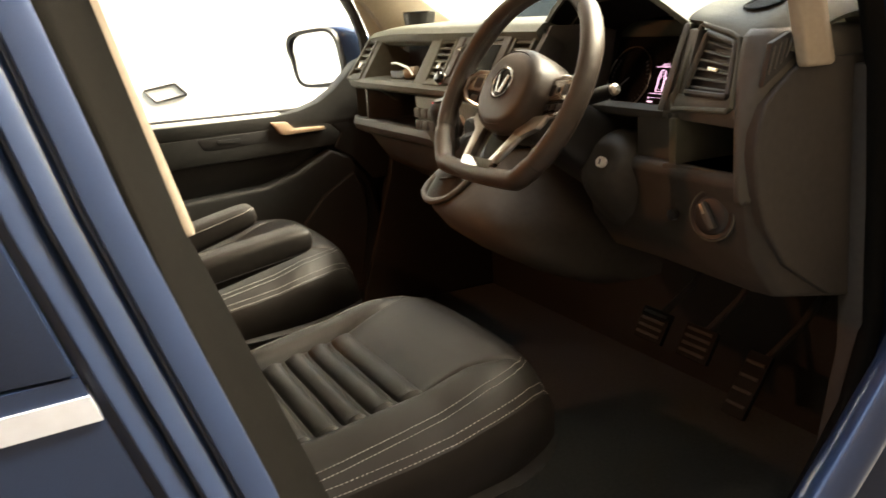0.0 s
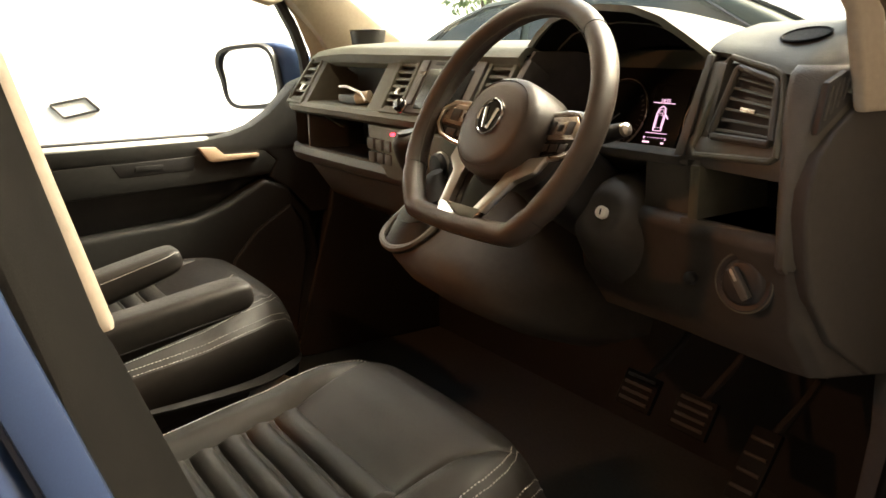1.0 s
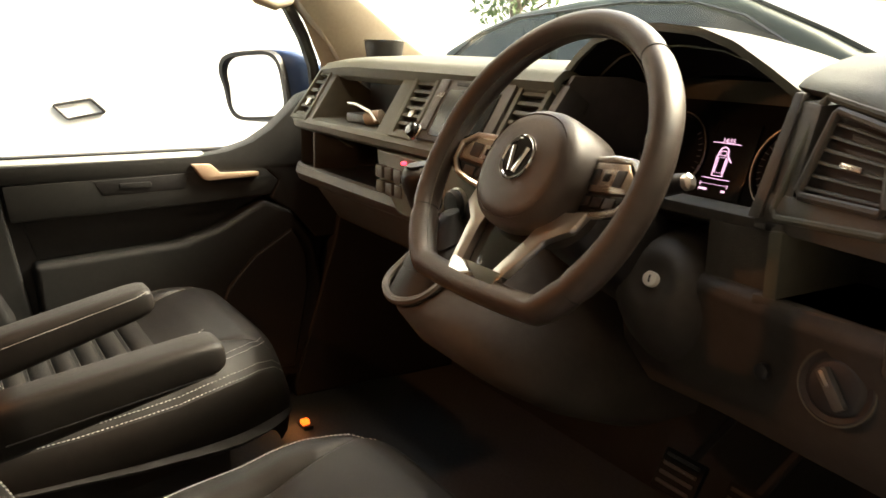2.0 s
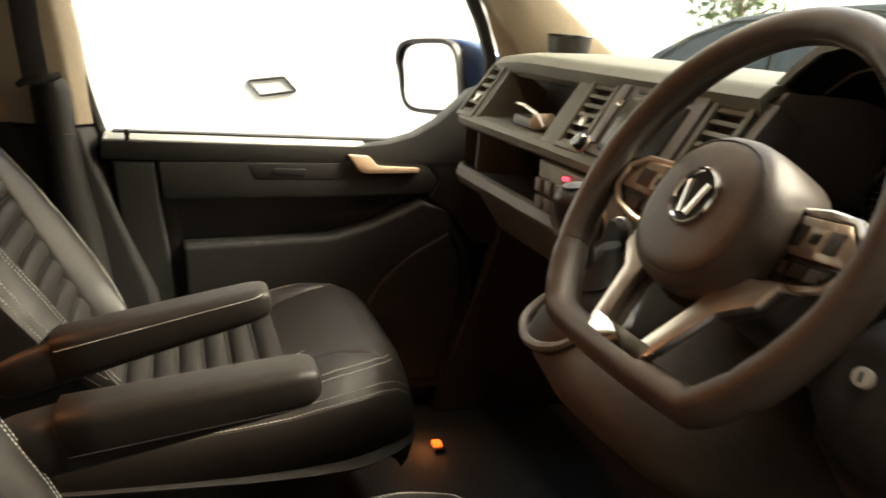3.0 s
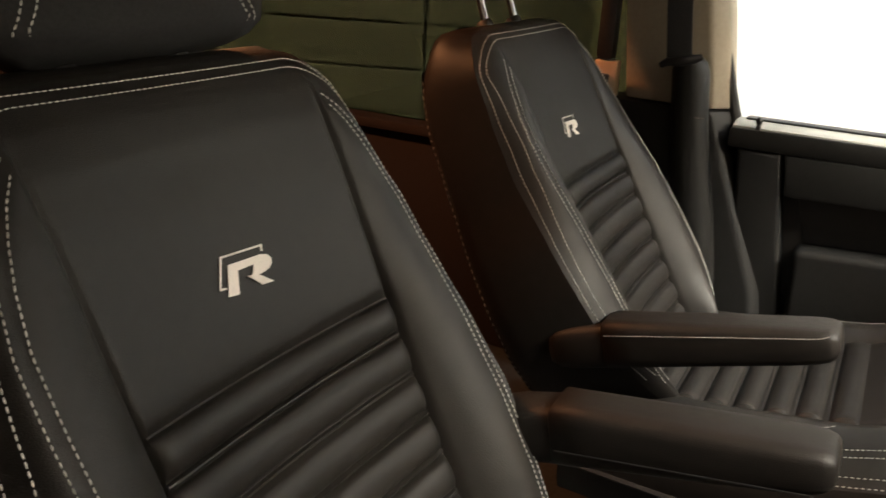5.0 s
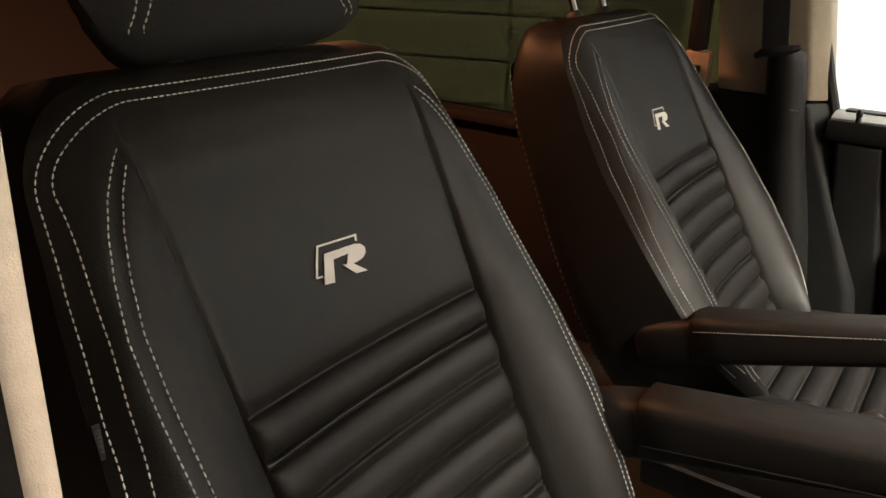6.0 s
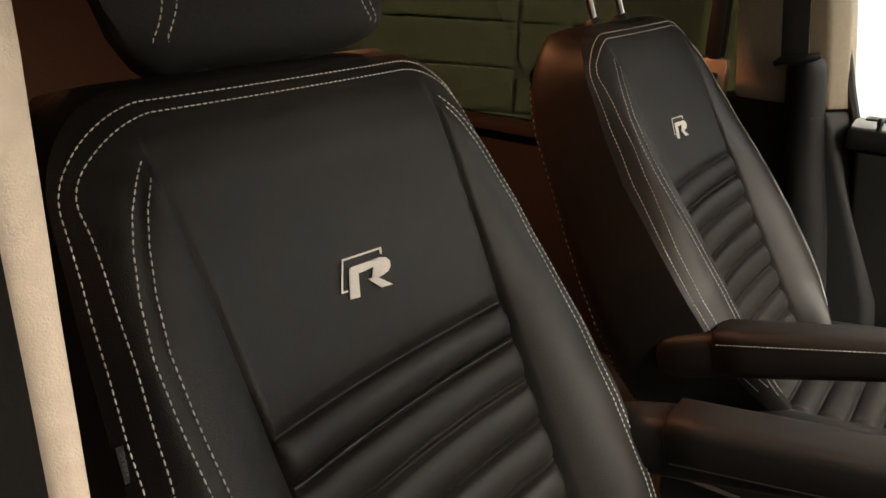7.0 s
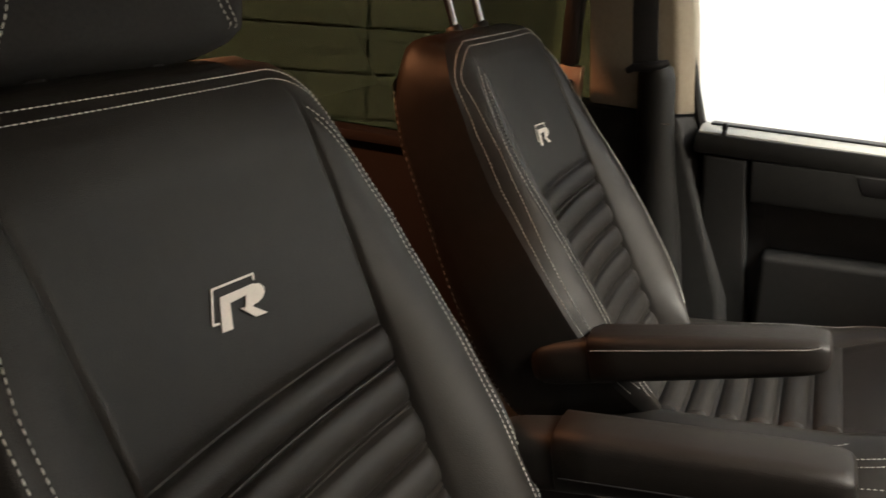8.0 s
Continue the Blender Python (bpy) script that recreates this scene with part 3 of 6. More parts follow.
def panel_half(s):
    return ramp(s, [(-0.05, 0.152), (0.10, 0.156), (0.30, 0.161), (0.40, 0.164), (0.53, 0.168), (0.58, 0.150)])


SEAM = [(-0.05, 0.180), (-0.01, 0.205), (0.03, 0.222), (0.07, 0.227), (0.16, 0.231), (0.25, 0.232), (0.33, 0.229), (0.39, 0.225), (0.43, 0.216), (0.46, 0.207), (0.485, 0.196), (0.502, 0.185), (0.512, 0.177), (0.520, 0.1695)]


def seam_b(s):
    """The bolster's seam along its crest, which runs into the panel's edge near the top."""
    return max(panel_half(s) + 0.0005, ramp(s, SEAM)) if s < 0.52 else panel_half(s) + 0.0005


def back_front(x, s):
    """How far the backrest's front stands out at (x, s): shallow panel, deep seam, rising bolster, rounded edge."""
    a, hw, pw, sb = abs(x), back_half(s), panel_half(s), seam_b(s)
    n = ramp(s, [(-0.05, 0.004), (0.05, 0.002), (0.20, 0.0), (0.45, 0.0), (0.50, -0.002), (0.53, -0.007), (0.555, -0.015), (0.570, -0.024), (0.5779, -0.034)])
    crest = ramp(s, [(-0.05, 0.050), (0.07, 0.047), (0.16, 0.041), (0.25, 0.030), (0.35, 0.0135), (0.43, 0.004), (0.52, 0.0)])
    fall = ramp(s, [(-0.05, 0.024), (0.10, 0.030), (0.25, 0.038), (0.34, 0.042), (0.42, 0.036), (0.50, 0.028), (0.56, 0.014), (0.578, 0.003)])
    if a < pw:
        n -= ramp(s, [(-0.03, 0.010), (0.30, 0.016), (0.48, 0.012), (0.56, 0.003), (0.578, 0.0)]) * (1 - (a / pw) ** 2)
    elif a < sb and sb - pw > 0.003:
        n += crest * math.sin(0.5 * math.pi * (a - pw) / (sb - pw)) + 0.004 * min(1.0, (sb - pw) / 0.04) * math.sin(math.pi * (a - pw) / (sb - pw))
    else:
        n += crest - fall * min(1.0, max(0.0, (a - sb) / max(0.004, hw - sb))) ** 1.9
    deep = ramp(s, [(0.0, 0.010), (0.29, 0.010), (0.32, 0.006), (0.40, 0.004), (0.50, 0.003), (0.545, 0.0)])
    n -= deep * math.exp(-(((a - pw) / 0.0028) ** 2)) + 0.25 * deep * math.exp(-(((a - pw) / 0.012) ** 2))
    if s < 0.515:
        n -= 0.0016 * math.exp(-(((a - sb) / 0.0030) ** 2))
    if a < pw and s < RIB_TOP + 0.03:
        flat = 1 - ease(a, pw - 0.012, pw)
        k = ((RIB_TOP - s) / RIB) % 1.0
        if s < RIB_TOP:
            puff = math.sin(math.pi * min(1.0, k / 0.84)) ** 0.42 if k < 0.84 else 0.38 * math.sin(math.pi * (k - 0.84) / 0.16) ** 0.7
            gap = min(k, abs(k - 0.84), 1 - k) * RIB
            n += (0.0105 * puff - 0.004 - 0.0035 * math.exp(-((gap / 0.0016) ** 2))) * flat
        n -= (0.004 * math.exp(-(((s - RIB_TOP) / 0.003) ** 2)) + 0.002 * math.exp(-(((s - RIB_TOP) / 0.012) ** 2))) * flat
    return n


def back_rear(s):
    """How far behind the seam plane the shell's rear lies."""
    return ramp(s, [(-0.03, -0.150), (0.15, -0.150), (0.30, -0.152), (0.46, -0.146), (0.54, -0.128), (0.578, -0.112)])


CUSH = [(-0.02, 0.300), (0.06, 0.302), (0.20, 0.318), (0.36, 0.345), (0.44, 0.368), (0.50, 0.378), (0.535, 0.370), (0.560, 0.350), (0.580, 0.312)]
CUSH_RIB = 0.372


def cush_half(y):
    w = ramp(y, [(-0.05, 0.262), (0.30, 0.288), (0.44, 0.288), (0.58, 0.276)])
    if y > 0.38:
        w -= 0.125 * (1 - math.sqrt(max(0.0, 1 - ((y - 0.38) / 0.204) ** 2)))
    return w


def cush_panel(y):
    return ramp(y, [(-0.05, 0.146), (0.36, 0.160), (0.44, 0.170), (0.54, 0.198), (0.58, 0.20)])


def cush_seam(y):
    """The seam along the cushion's side bolster, turning in at the front corner."""
    return ramp(y, [(-0.05, 0.246), (0.30, 0.249), (0.40, 0.244), (0.45, 0.235), (0.49, 0.219), (0.515, 0.202), (0.532, 0.183)])


def cush_top(x, y):
    a, hw, pw = abs(x), cush_half(y), cush_panel(y)
    z = ramp(y, CUSH)
    dip = ramp(y, [(0.0, 0.030), (0.36, 0.022), (0.48, 0.004), (0.58, 0.0)])
    z += 0.012 * ramp(y, [(0, 1), (0.4, 0.8), (0.5, 0)])
    z -= dip * (1 - ease(a, pw - 0.03, pw + 0.035))
    k = max(0.0, (a - (hw - 0.110)) / 0.110)
    z -= 0.046 * k ** 2.4 + 0.006
    z += 0.012 * (1 - min(1.0, a / hw) ** 2) * ease(y, 0.36, 0.46) * (1 - ease(y, 0.52, 0.58))
    z -= (0.005 * math.exp(-(((a - pw) / 0.004) ** 2)) + 0.003 * math.exp(-(((a - pw) / 0.014) ** 2))) * (1 - ease(y, 0.46, 0.545))
    z -= 0.0015 * math.exp(-(((a - cush_seam(y)) / 0.003) ** 2)) * (1 - ease(y, 0.50, 0.53))
    if a < pw and y < CUSH_RIB:
        k = ((CUSH_RIB - y) / 0.0440) % 1.0
        puff = math.sin(math.pi * min(1.0, k / 0.82)) ** 0.55 if k < 0.82 else 0.2 * math.sin(math.pi * (k - 0.82) / 0.18)
        z += (0.0115 * puff - 0.002) * (1 - ease(a, pw - 0.012, pw))
    return z


def forth(y):
    """The cushion reaches a little further forward at its nose."""
    return y + 0.013 * ease(y, 0.28, 0.50)


def steps(a, b, step):
    return list(np.linspace(a, b, max(2, int(round(abs(b - a) / step)) + 1)))


def mid(v):
    """Cross values that crowd towards the ends."""
    return [0.5 - 0.5 * math.cos(math.pi * k) for k in np.linspace(0, 1, v)]


def seat(name, cx, inner, lift, lean, yaw, rod_lean, arm_line, label, tag_label):
    """A front seat facing forward. inner: the side of its armrest; lift: how far the head restraint is raised;
    rod_lean: its rods' own lean; arm_line: (y, z) of the armrest's top at its back and tip."""
    t = thing(name, (cx, 0.25, 0.0), label, "car seat", group="front seats")
    turn = Matrix.Rotation(yaw, 3, "Z")
    UP, OUT, SIDE = turn @ Vector((0, -math.sin(lean), math.cos(lean))), turn @ Vector((0, math.cos(lean), math.sin(lean))), turn @ Vector((1, 0, 0))
    base = Vector((cx, JOINT_Y, JOINT_Z))

    def on(x, s, up=0.0):
        return base + SIDE * x + UP * s + OUT * (back_front(x, s) + up)

    def sheet(lo, hi, s0, s1, nu, ds):
        ks = mid(nu)
        return surface(lambda k, s: on(lo(s) + (hi(s) - lo(s)) * k, s), ks, steps(s0, s1, ds))

    back = part("backrest", sheet(lambda s: -panel_half(s), panel_half, RIB_TOP, 0.545, 36, 0.006), LEATHER, t, "smooth black leather centre panel")
    part("ribbed_panel", sheet(lambda s: -panel_half(s), panel_half, -0.09, RIB_TOP, 30, 0.0017), LEATHER, back, "black leather in horizontal padded ribs")
    for sg in (-1, 1):
        part("bolster", surface(lambda k, s: on(sg * (panel_half(s) + (back_half(s) - panel_half(s)) * k), s), [q ** 1.5 for q in np.linspace(0, 1, 34)], steps(-0.09, 0.545, 0.008)), LEATHER, back, "padded black leather side bolster")
    part("top_band", surface(lambda k, s: on((2 * k - 1) * back_half(s), s), np.linspace(0, 1, 40), [0.545, 0.552, 0.558, 0.564, 0.570, 0.574, 0.577, 0.5779]), LEATHER, back)

    # shell behind the front: sides, top and rear
    def rim(q):
        """The front outline from one lower corner over the top to the other, 0..1."""
        n = 44
        left = [(-back_half(s), s) for s in np.linspace(-0.09, 0.5779, n)]
        top = [(x, 0.5779) for x in np.linspace(-back_half(0.5779), back_half(0.5779), 14)[1:-1]]
        return left + top + [(-x, s) for x, s in left[::-1]]
    outline = rim(0)
    rings = []
    for f in (0.0, 0.06, 0.16, 0.32, 0.52, 0.72, 0.86, 0.95, 1.0):
        ring = []
        square = 0.085 - 0.040 * ease(f, 0.0, 0.6)
        swell = 0.004 * math.sin(math.pi * f) - 0.016 * ease(f, 0.80, 1.0) ** 2
        for x, s in outline:
            wide = back_half(s, square) / back_half(s) if s < 0.5778 else back_half(0.5779, square) / back_half(0.5779)
            front, rear = back_front(x, s), back_rear(s)
            ss = s + (0.013 * math.sin(math.pi * min(1.0, f * 1.1)) - 0.018 * ease(f, 0.75, 1.0)) * ease(s, 0.50, 0.577)
            ring.append(base + SIDE * (x * wide + math.copysign(min(abs(x), abs(swell)), x * swell)) + UP * ss + OUT * (front + (rear - front) * f))
        rings.append(ring)
    part("back_shell", loft(rings, closed=False, caps=False), LEATHER_SIDE, t, "dark leatherette sides of the backrest")
    def rear(k, s):
        hw = back_half(s, 0.030) - 0.015
        return base + SIDE * ((2 * k - 1) * hw) + UP * min(s, 0.562) + OUT * (back_rear(s) + 0.001 - 0.012 * (1 - (2 * k - 1) ** 2))
    part("rear_panel", surface(rear, np.linspace(0, 1, 14), steps(-0.03, 0.5779, 0.03)), LEATHER_SIDE, t)

    # stitching: two rows along each seam
    rows = []
    for off in (-0.005, 0.005):
        def row_pt(s):
            q = ease(s, 0.465, 0.5779)
            return back_half(s) - (0.010 + off) * (1 - 0.6 * q), s - (0.021 + off) * q
        half_row = [row_pt(s) for s in list(np.linspace(0.0, 0.465, 80)) + list(0.5779 - 0.1129 * np.linspace(1, 0, 36)[1:] ** 2)]
        x1, s1 = half_row[-1]
        line = [on(-x, s, 0.0006) for x, s in half_row] + [on(x, s1, 0.0006) for x in np.linspace(-x1, x1, 50)[1:-1]] + [on(x, s, 0.0006) for x, s in half_row[::-1]]
        rows.append(stitches(line))
    part("edge_stitching", join(*rows), THREAD, back, "double row of white stitching", kind="stuff")
    for sg in (-1, 1):
        rows = []
        for off in (-0.0055, 0.0055):
            rows.append(stitches([on(sg * max(panel_half(s) + 0.001, seam_b(s) + off), s, 0.0006) for s in np.linspace(-0.02, 0.519 - (0.013 if off < 0 else 0), 190)]))
        part("bolster_stitching", join(*rows), THREAD, back, "double row of white stitching", kind="stuff")
        part("rear_stitching", stitches([base + SIDE * (sg * (back_half(s, 0.030) - 0.0085)) + UP * (s - 0.006 * ease(s, 0.5, 0.577)) + OUT * (back_rear(s) * 0.955) for s in np.linspace(0.0, 0.54, 80)], 0.011, 0.006, 0.0004), THREAD, t, kind="stuff")

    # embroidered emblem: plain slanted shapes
    ex, es = 0.0, 0.385
    def flat_shape(pts, up):
        bm = bmesh.new()
        vs = [bm.verts.new(on(ex + x, es + z, up)) for x, z in pts]
        bm.faces.new(vs)
        bmesh.ops.triangulate(bm, faces=bm.faces)
        bmesh.ops.recalc_face_normals(bm, faces=bm.faces)
        return thick(bm, -0.0008)
    def bar(a, b, wid):
        a, b = Vector(a), Vector(b)
        d = (b - a).normalized()
        n = Vector((-d.y, d.x)) * wid / 2
        return flat_shape([a + n, b + n, b - n, a - n], 0.0010)
    # seen from the front, the seat's own x runs the other way
    frame_bars = [bar((0.0232, 0.0163), (-0.0268, 0.0134), 0.0018), bar((0.0228, 0.0170), (0.0366, -0.0092), 0.0020),
                  bar((0.0364, -0.0085), (0.0289, -0.0094), 0.0018), bar((-0.0266, 0.0142), (-0.0246, 0.0085), 0.0020)]
    body = [flat_shape([(0.0187, 0.0082), (0.0072, 0.0077), (0.0174, -0.0184), (0.0300, -0.0168)], 0.0010),
            flat_shape([(0.0187, 0.0082), (-0.0212, 0.0063), (-0.0100, 0.0005), (0.0085, 0.0006)], 0.0012),
            flat_shape([(-0.0212, 0.0063), (-0.0285, 0.0042), (-0.0323, -0.0002), (-0.0310, -0.0046), (-0.0265, -0.0080), (-0.0190, -0.0094), (-0.0108, -0.0098), (-0.0030, -0.0090), (-0.0064, -0.0046), (-0.0100, 0.0005)], 0.0011),
            flat_shape([(0.0020, -0.0066), (-0.0112, -0.0094), (-0.0258, -0.0205), (-0.0112, -0.0190)], 0.0013)]
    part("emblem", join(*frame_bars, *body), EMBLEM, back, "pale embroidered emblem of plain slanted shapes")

    # airbag label sewn into the outer edge
    s0 = 0.335
    c = on(-inner * (back_half(s0) - 0.002), s0, 0.002)
    m = Matrix.Translation(c) @ Matrix((-SIDE, UP, OUT)).transposed().to_4x4() @ pose(0, 0, 0, 0, 0, 84) @ Matrix.Scale(0.46, 4)
    if tag_label:
        bmt = rbox((-0.026, -0.008, -0.001), (0.026, 0.008, 0.0012), 0.0006)
        bmt.transform(m)
        tg = part("airbag_tag", bmt, CLOTH, t, "small dark fabric airbag tag")
        lettering("tag_writing", "AIRBAG", 0.0105, m @ Matrix.Translation((0, 0, 0.0016)), PLASTIC_TOP, tg)

    # head restraint
    hb = base + UP * (0.582 + lift) + OUT * (-0.055 + lift * math.sin(rod_lean))
    hr = part("headrest", bevelled(loft([[hb + SIDE * (w * 0.165 * f) + UP * (h) + OUT * (d * g) for w, d in
              [(-0.70, -0.35), (-0.82, 0.15), (-0.92, 0.52), (-0.92, 0.74), (-0.78, 0.93), (-0.4, 1.03), (0, 1.06), (0.4, 1.03), (0.78, 0.93), (0.92, 0.74), (0.92, 0.52), (0.82, 0.15), (0.70, -0.35), (0.55, -0.8), (0.32, -1), (0, -1.05), (-0.32, -1), (-0.55, -0.8)]]
              for h, f, g in [(0.0, 0.72, 0.030), (0.004, 0.84, 0.042), (0.014, 0.95, 0.052), (0.04, 1.03, 0.058), (0.08, 1.05, 0.058), (0.13, 1.0, 0.054), (0.165, 0.90, 0.046), (0.185, 0.74, 0.034), (0.192, 0.55, 0.02)]]), 0.0), CLOTH, t, "black padded head restraint", smooth=60)
    def hface(w, h):
        f = ramp(h, [(0, 0.72), (0.014, 0.95), (0.04, 1.03), (0.08, 1.05), (0.13, 1.0), (0.165, 0.9)])
        g = ramp(h, [(0, 0.030), (0.014, 0.052), (0.04, 0.058), (0.08, 0.058), (0.13, 0.054), (0.165, 0.046)])
        d = ramp(abs(w), [(0, 1.06), (0.4, 1.03), (0.78, 0.93), (0.92, 0.74), (0.94, 0.5)])
        return hb + SIDE * (w * 0.165 * f) + UP * h + OUT * (d * g + 0.0008)
    rows = []
    for sg in (-1, 1):
        for off in (0.0, 0.07):
            rows.append(stitches([hface(sg * (0.66 + 0.27 * (max(0.0, 0.05 - h) / 0.05) ** 1.6 - off * (1.0 + h * 2)), h) for h in np.linspace(0.006, 0.165, 90)]))
    part("headrest_stitching", join(*rows), THREAD, hr, "white stitching", kind="stuff")
    for sg in (-1, 1):
        px = base + SIDE * (sg * 0.062) + OUT * (-0.062)
        rod = (UP * math.cos(rod_lean) + OUT * math.sin(rod_lean)).normalized()
        part("headrest_rod", tube([px + UP * 0.53, px + UP * 0.575, px + UP * 0.575 + rod * (0.03 + lift)], 0.0062, 14), CHROME, t, "bright metal rod")
        part("rod_sleeve", lathe([(0.014, -0.008), (0.014, 0.004), (0.011, 0.008)], Matrix.Translation(px + UP * 0.590) @ Euler((lean, 0, 0)).to_matrix().to_4x4(), 16), PLASTIC_BLACK, t, "black rod sleeve")

    # cushion
    def cs(x, y, up=0.0):
        return Vector((cx + x, forth(y), cush_top(x, y) + up))
    cu = part("cushion", surface(lambda k, y: cs((2 * k - 1) * cush_panel(y), y), mid(40), steps(CUSH_RIB, 0.5799, 0.006)), LEATHER, t, "smooth black leather seat front")
    part("ribbed_cushion", surface(lambda k, y: cs((2 * k - 1) * cush_panel(y), y), mid(26), steps(-0.02, CUSH_RIB, 0.0026)), LEATHER, cu, "black leather in padded ribs")
    for sg in (-1, 1):
        part("cushion_bolster", surface(lambda k, y: cs(sg * (cush_panel(y) + max(0.0, cush_half(y) - cush_panel(y)) * k), y), np.linspace(0, 1, 22), steps(-0.02, 0.5799, 0.008)), LEATHER, cu, "black leather side bolster")
        part("cushion_stitching", join(*[stitches([cs(sg * (cush_half(y) - o), y, 0.0008) for y in np.linspace(0.0, 0.562, 140)], 0.0075) for o in (0.003, 0.013)]), THREAD, cu, "double row of pale stitching", kind="stuff")
        part("corner_stitching", join(*[stitches([cs(sg * (cush_seam(y) + o), y, 0.0008) for y in np.linspace(0.0, 0.532 + o * 0.6, 160)], 0.0065) for o in (-0.0055, 0.0055)]), THREAD, cu, "double row of white stitching", kind="stuff")
    edge = [(-cush_half(y), y) for y in np.linspace(-0.02, 0.5799, 50)]
    edge = edge + [(x, 0.5799) for x in np.linspace(-cush_half(0.5799), cush_half(0.5799), 12)[1:-1]] + [(-x, y) for x, y in edge[::-1]]
    rings = []
    for drop, grow in ((0, 0), (0.010, 0.004), (0.03, 0.007), (0.06, 0.006), (0.10, 0.0), (0.122, -0.010)):
        rings.append([Vector((cx + x * (1 + grow / 0.25), forth(y) + (grow if y > 0.44 else 0), cush_top(x, y) - drop)) for x, y in edge])
    part("cushion_side", loft(rings, closed=False, caps=False), LEATHER_SIDE, cu, "dark leatherette cushion side")
    # plastic surround and pedestal
    def ring_at(z, inset, rake):
        return [Vector((cx + x * (1 - inset / 0.25), forth(y) - (inset if y > 0.44 else 0), z + rake * y)) for x, y in edge]
    part("seat_surround", loft([ring_at(0.236, 0.010, 0.040), ring_at(0.212, 0.000, 0.030), ring_at(0.200, -0.010, 0.028), ring_at(0.186, 0.002, 0.028)], caps=True), PLASTIC_DOOR, t, "dark plastic seat surround with a proud lip")
    part("pedestal", rbox((cx - 0.21, 0.02, 0.0), (cx + 0.21, 0.47, 0.215), 0.012), PLASTIC_BLACK, t, "black pedestal")

    # armrest on the inner side
    ax = cx + inner * 0.265
    rings = []
    (ya, za), (yb, zb) = arm_line
    A0, A1 = Vector((ax, ya, za - 0.037)), Vector((ax, yb + 0.006, zb - 0.0375))
    d = (A1 - A0).normalized()
    nrm = Vector((0, -d.z, d.y))
    for q, f in [(0.0, 0.55), (0.004, 0.86), (0.015, 1.0), (0.15, 1.0), (0.80, 1.0), (0.90, 0.98), (0.955, 0.90), (0.985, 0.74), (0.997, 0.52), (1.0, 0.30)]:
        high = 0.037 - 0.013 * q
        c = A0 + (A1 - A0) * q + nrm * (0.037 - high) * 0.5
        ring = []
        for a in np.linspace(0, 2 * math.pi, 28, endpoint=False):
            ca, sa = math.cos(a), math.sin(a)
            e_ = 2 / 4.2
            ring.append(c + Vector((0.036 * math.copysign(abs(ca) ** e_, ca) * (0.5 + 0.5 * f), 0, 0)) + nrm * (high * math.copysign(abs(sa) ** e_, sa) * f + 0.006 * (1 - f)))
        rings.append(ring)
    arm = part("armrest", loft(rings), LEATHER_SIDE, t, "padded dark leatherette armrest", smooth=60)
    part("armrest_stitching", stitches([A0 + (A1 - A0) * q + Vector((inner * 0.0362, 0, 0)) + nrm * (0.018 + 0.004 * q + 0.004 * max(0.0, (q - 0.9) / 0.07) ** 2) for q in np.linspace(0.03, 0.97, 60)], 0.0055, 0.0042, 0.00042), THREAD, arm, "row of pale stitching", kind="stuff")
    part("armrest_seam", tube([A0 + (A1 - A0) * q + Vector((inner * -0.0362, 0, 0)) + nrm * -0.012 for q in np.linspace(0.03, 0.93, 12)], 0.0009, 5), PLASTIC_BLACK, arm)
    rings = []
    for q, f in ((-0.085, 0.35), (-0.082, 0.62), (-0.070, 0.82), (-0.045, 0.93), (0.0, 0.95), (0.03, 0.93)):
        c = A0 + d * q + nrm * (-0.004 + 0.10 * min(0.0, q) * 0.9)
        rings.append([c + Vector((0.0355 * math.copysign(abs(math.cos(a)) ** 0.5, math.cos(a)) * (0.4 + 0.6 * f), 0, 0)) + nrm * (0.036 * f * math.copysign(abs(math.sin(a)) ** 0.6, math.sin(a))) for a in np.linspace(0, 2 * math.pi, 24, endpoint=False)])
    part("armrest_hub", loft(rings), LEATHER_SIDE, t, "covered armrest hinge", smooth=60)
    return t


seat("front_seat", 0.388, -1, 0.006, radians(27), radians(-0.6), 0.0, ((0.074, 0.490), (0.346, 0.537)), "black leather driver's seat with white stitching and ribbed panels", True)
seat("front_seat", -0.457, 1, 0.085, radians(29.4), radians(1.7), radians(9), ((0.033, 0.456), (0.326, 0.531)), "black leather passenger seat with raised head restraint on bright rods", False)

# belt buckle beside the passenger's cushion
bk = thing("belt_buckle", (-0.196, 0.19, 0.21), "small black seat belt buckle with a red button", "buckle")
part("buckle_body", rbox((-0.205, 0.165, 0.205), (-0.188, 0.215, 0.245), 0.005), PLASTIC_BLACK, bk)
part("release_button", rbox((-0.1885, 0.182, 0.231), (-0.184, 0.200, 0.243), 0.002), BUTTON_RED, bk, "red button")

# ---- dashboard ----
da = thing("dashboard", (0.0, 0.95, 0.60), "dark grey plastic van dashboard with open shelves and air vents", "dashboard", kind="")
FACE0, FACE1 = (0.762, 0.745), (0.832, 0.850)     # lower and upper edge of the sloping face, (y, z)


def on_face(x, k, up=0.0):
    """A place on the sloping face: k from its lower edge 0 to its upper edge 1."""
    y = FACE0[0] + (FACE1[0] - FACE0[0]) * k - 0.832 * up
    z = FACE0[1] + (FACE1[1] - FACE0[1]) * k + 0.555 * up
    return Vector((x, y, z))


def face_plate(corners, depth, bev=0.003, up=0.0):
    """A plate lying in the sloping face; corners are (x, k)."""
    bm = loft([[on_face(x, k, up) for x, k in corners], [on_face(x, k, up - depth) for x, k in corners]])
    return bevelled(bm, bev)


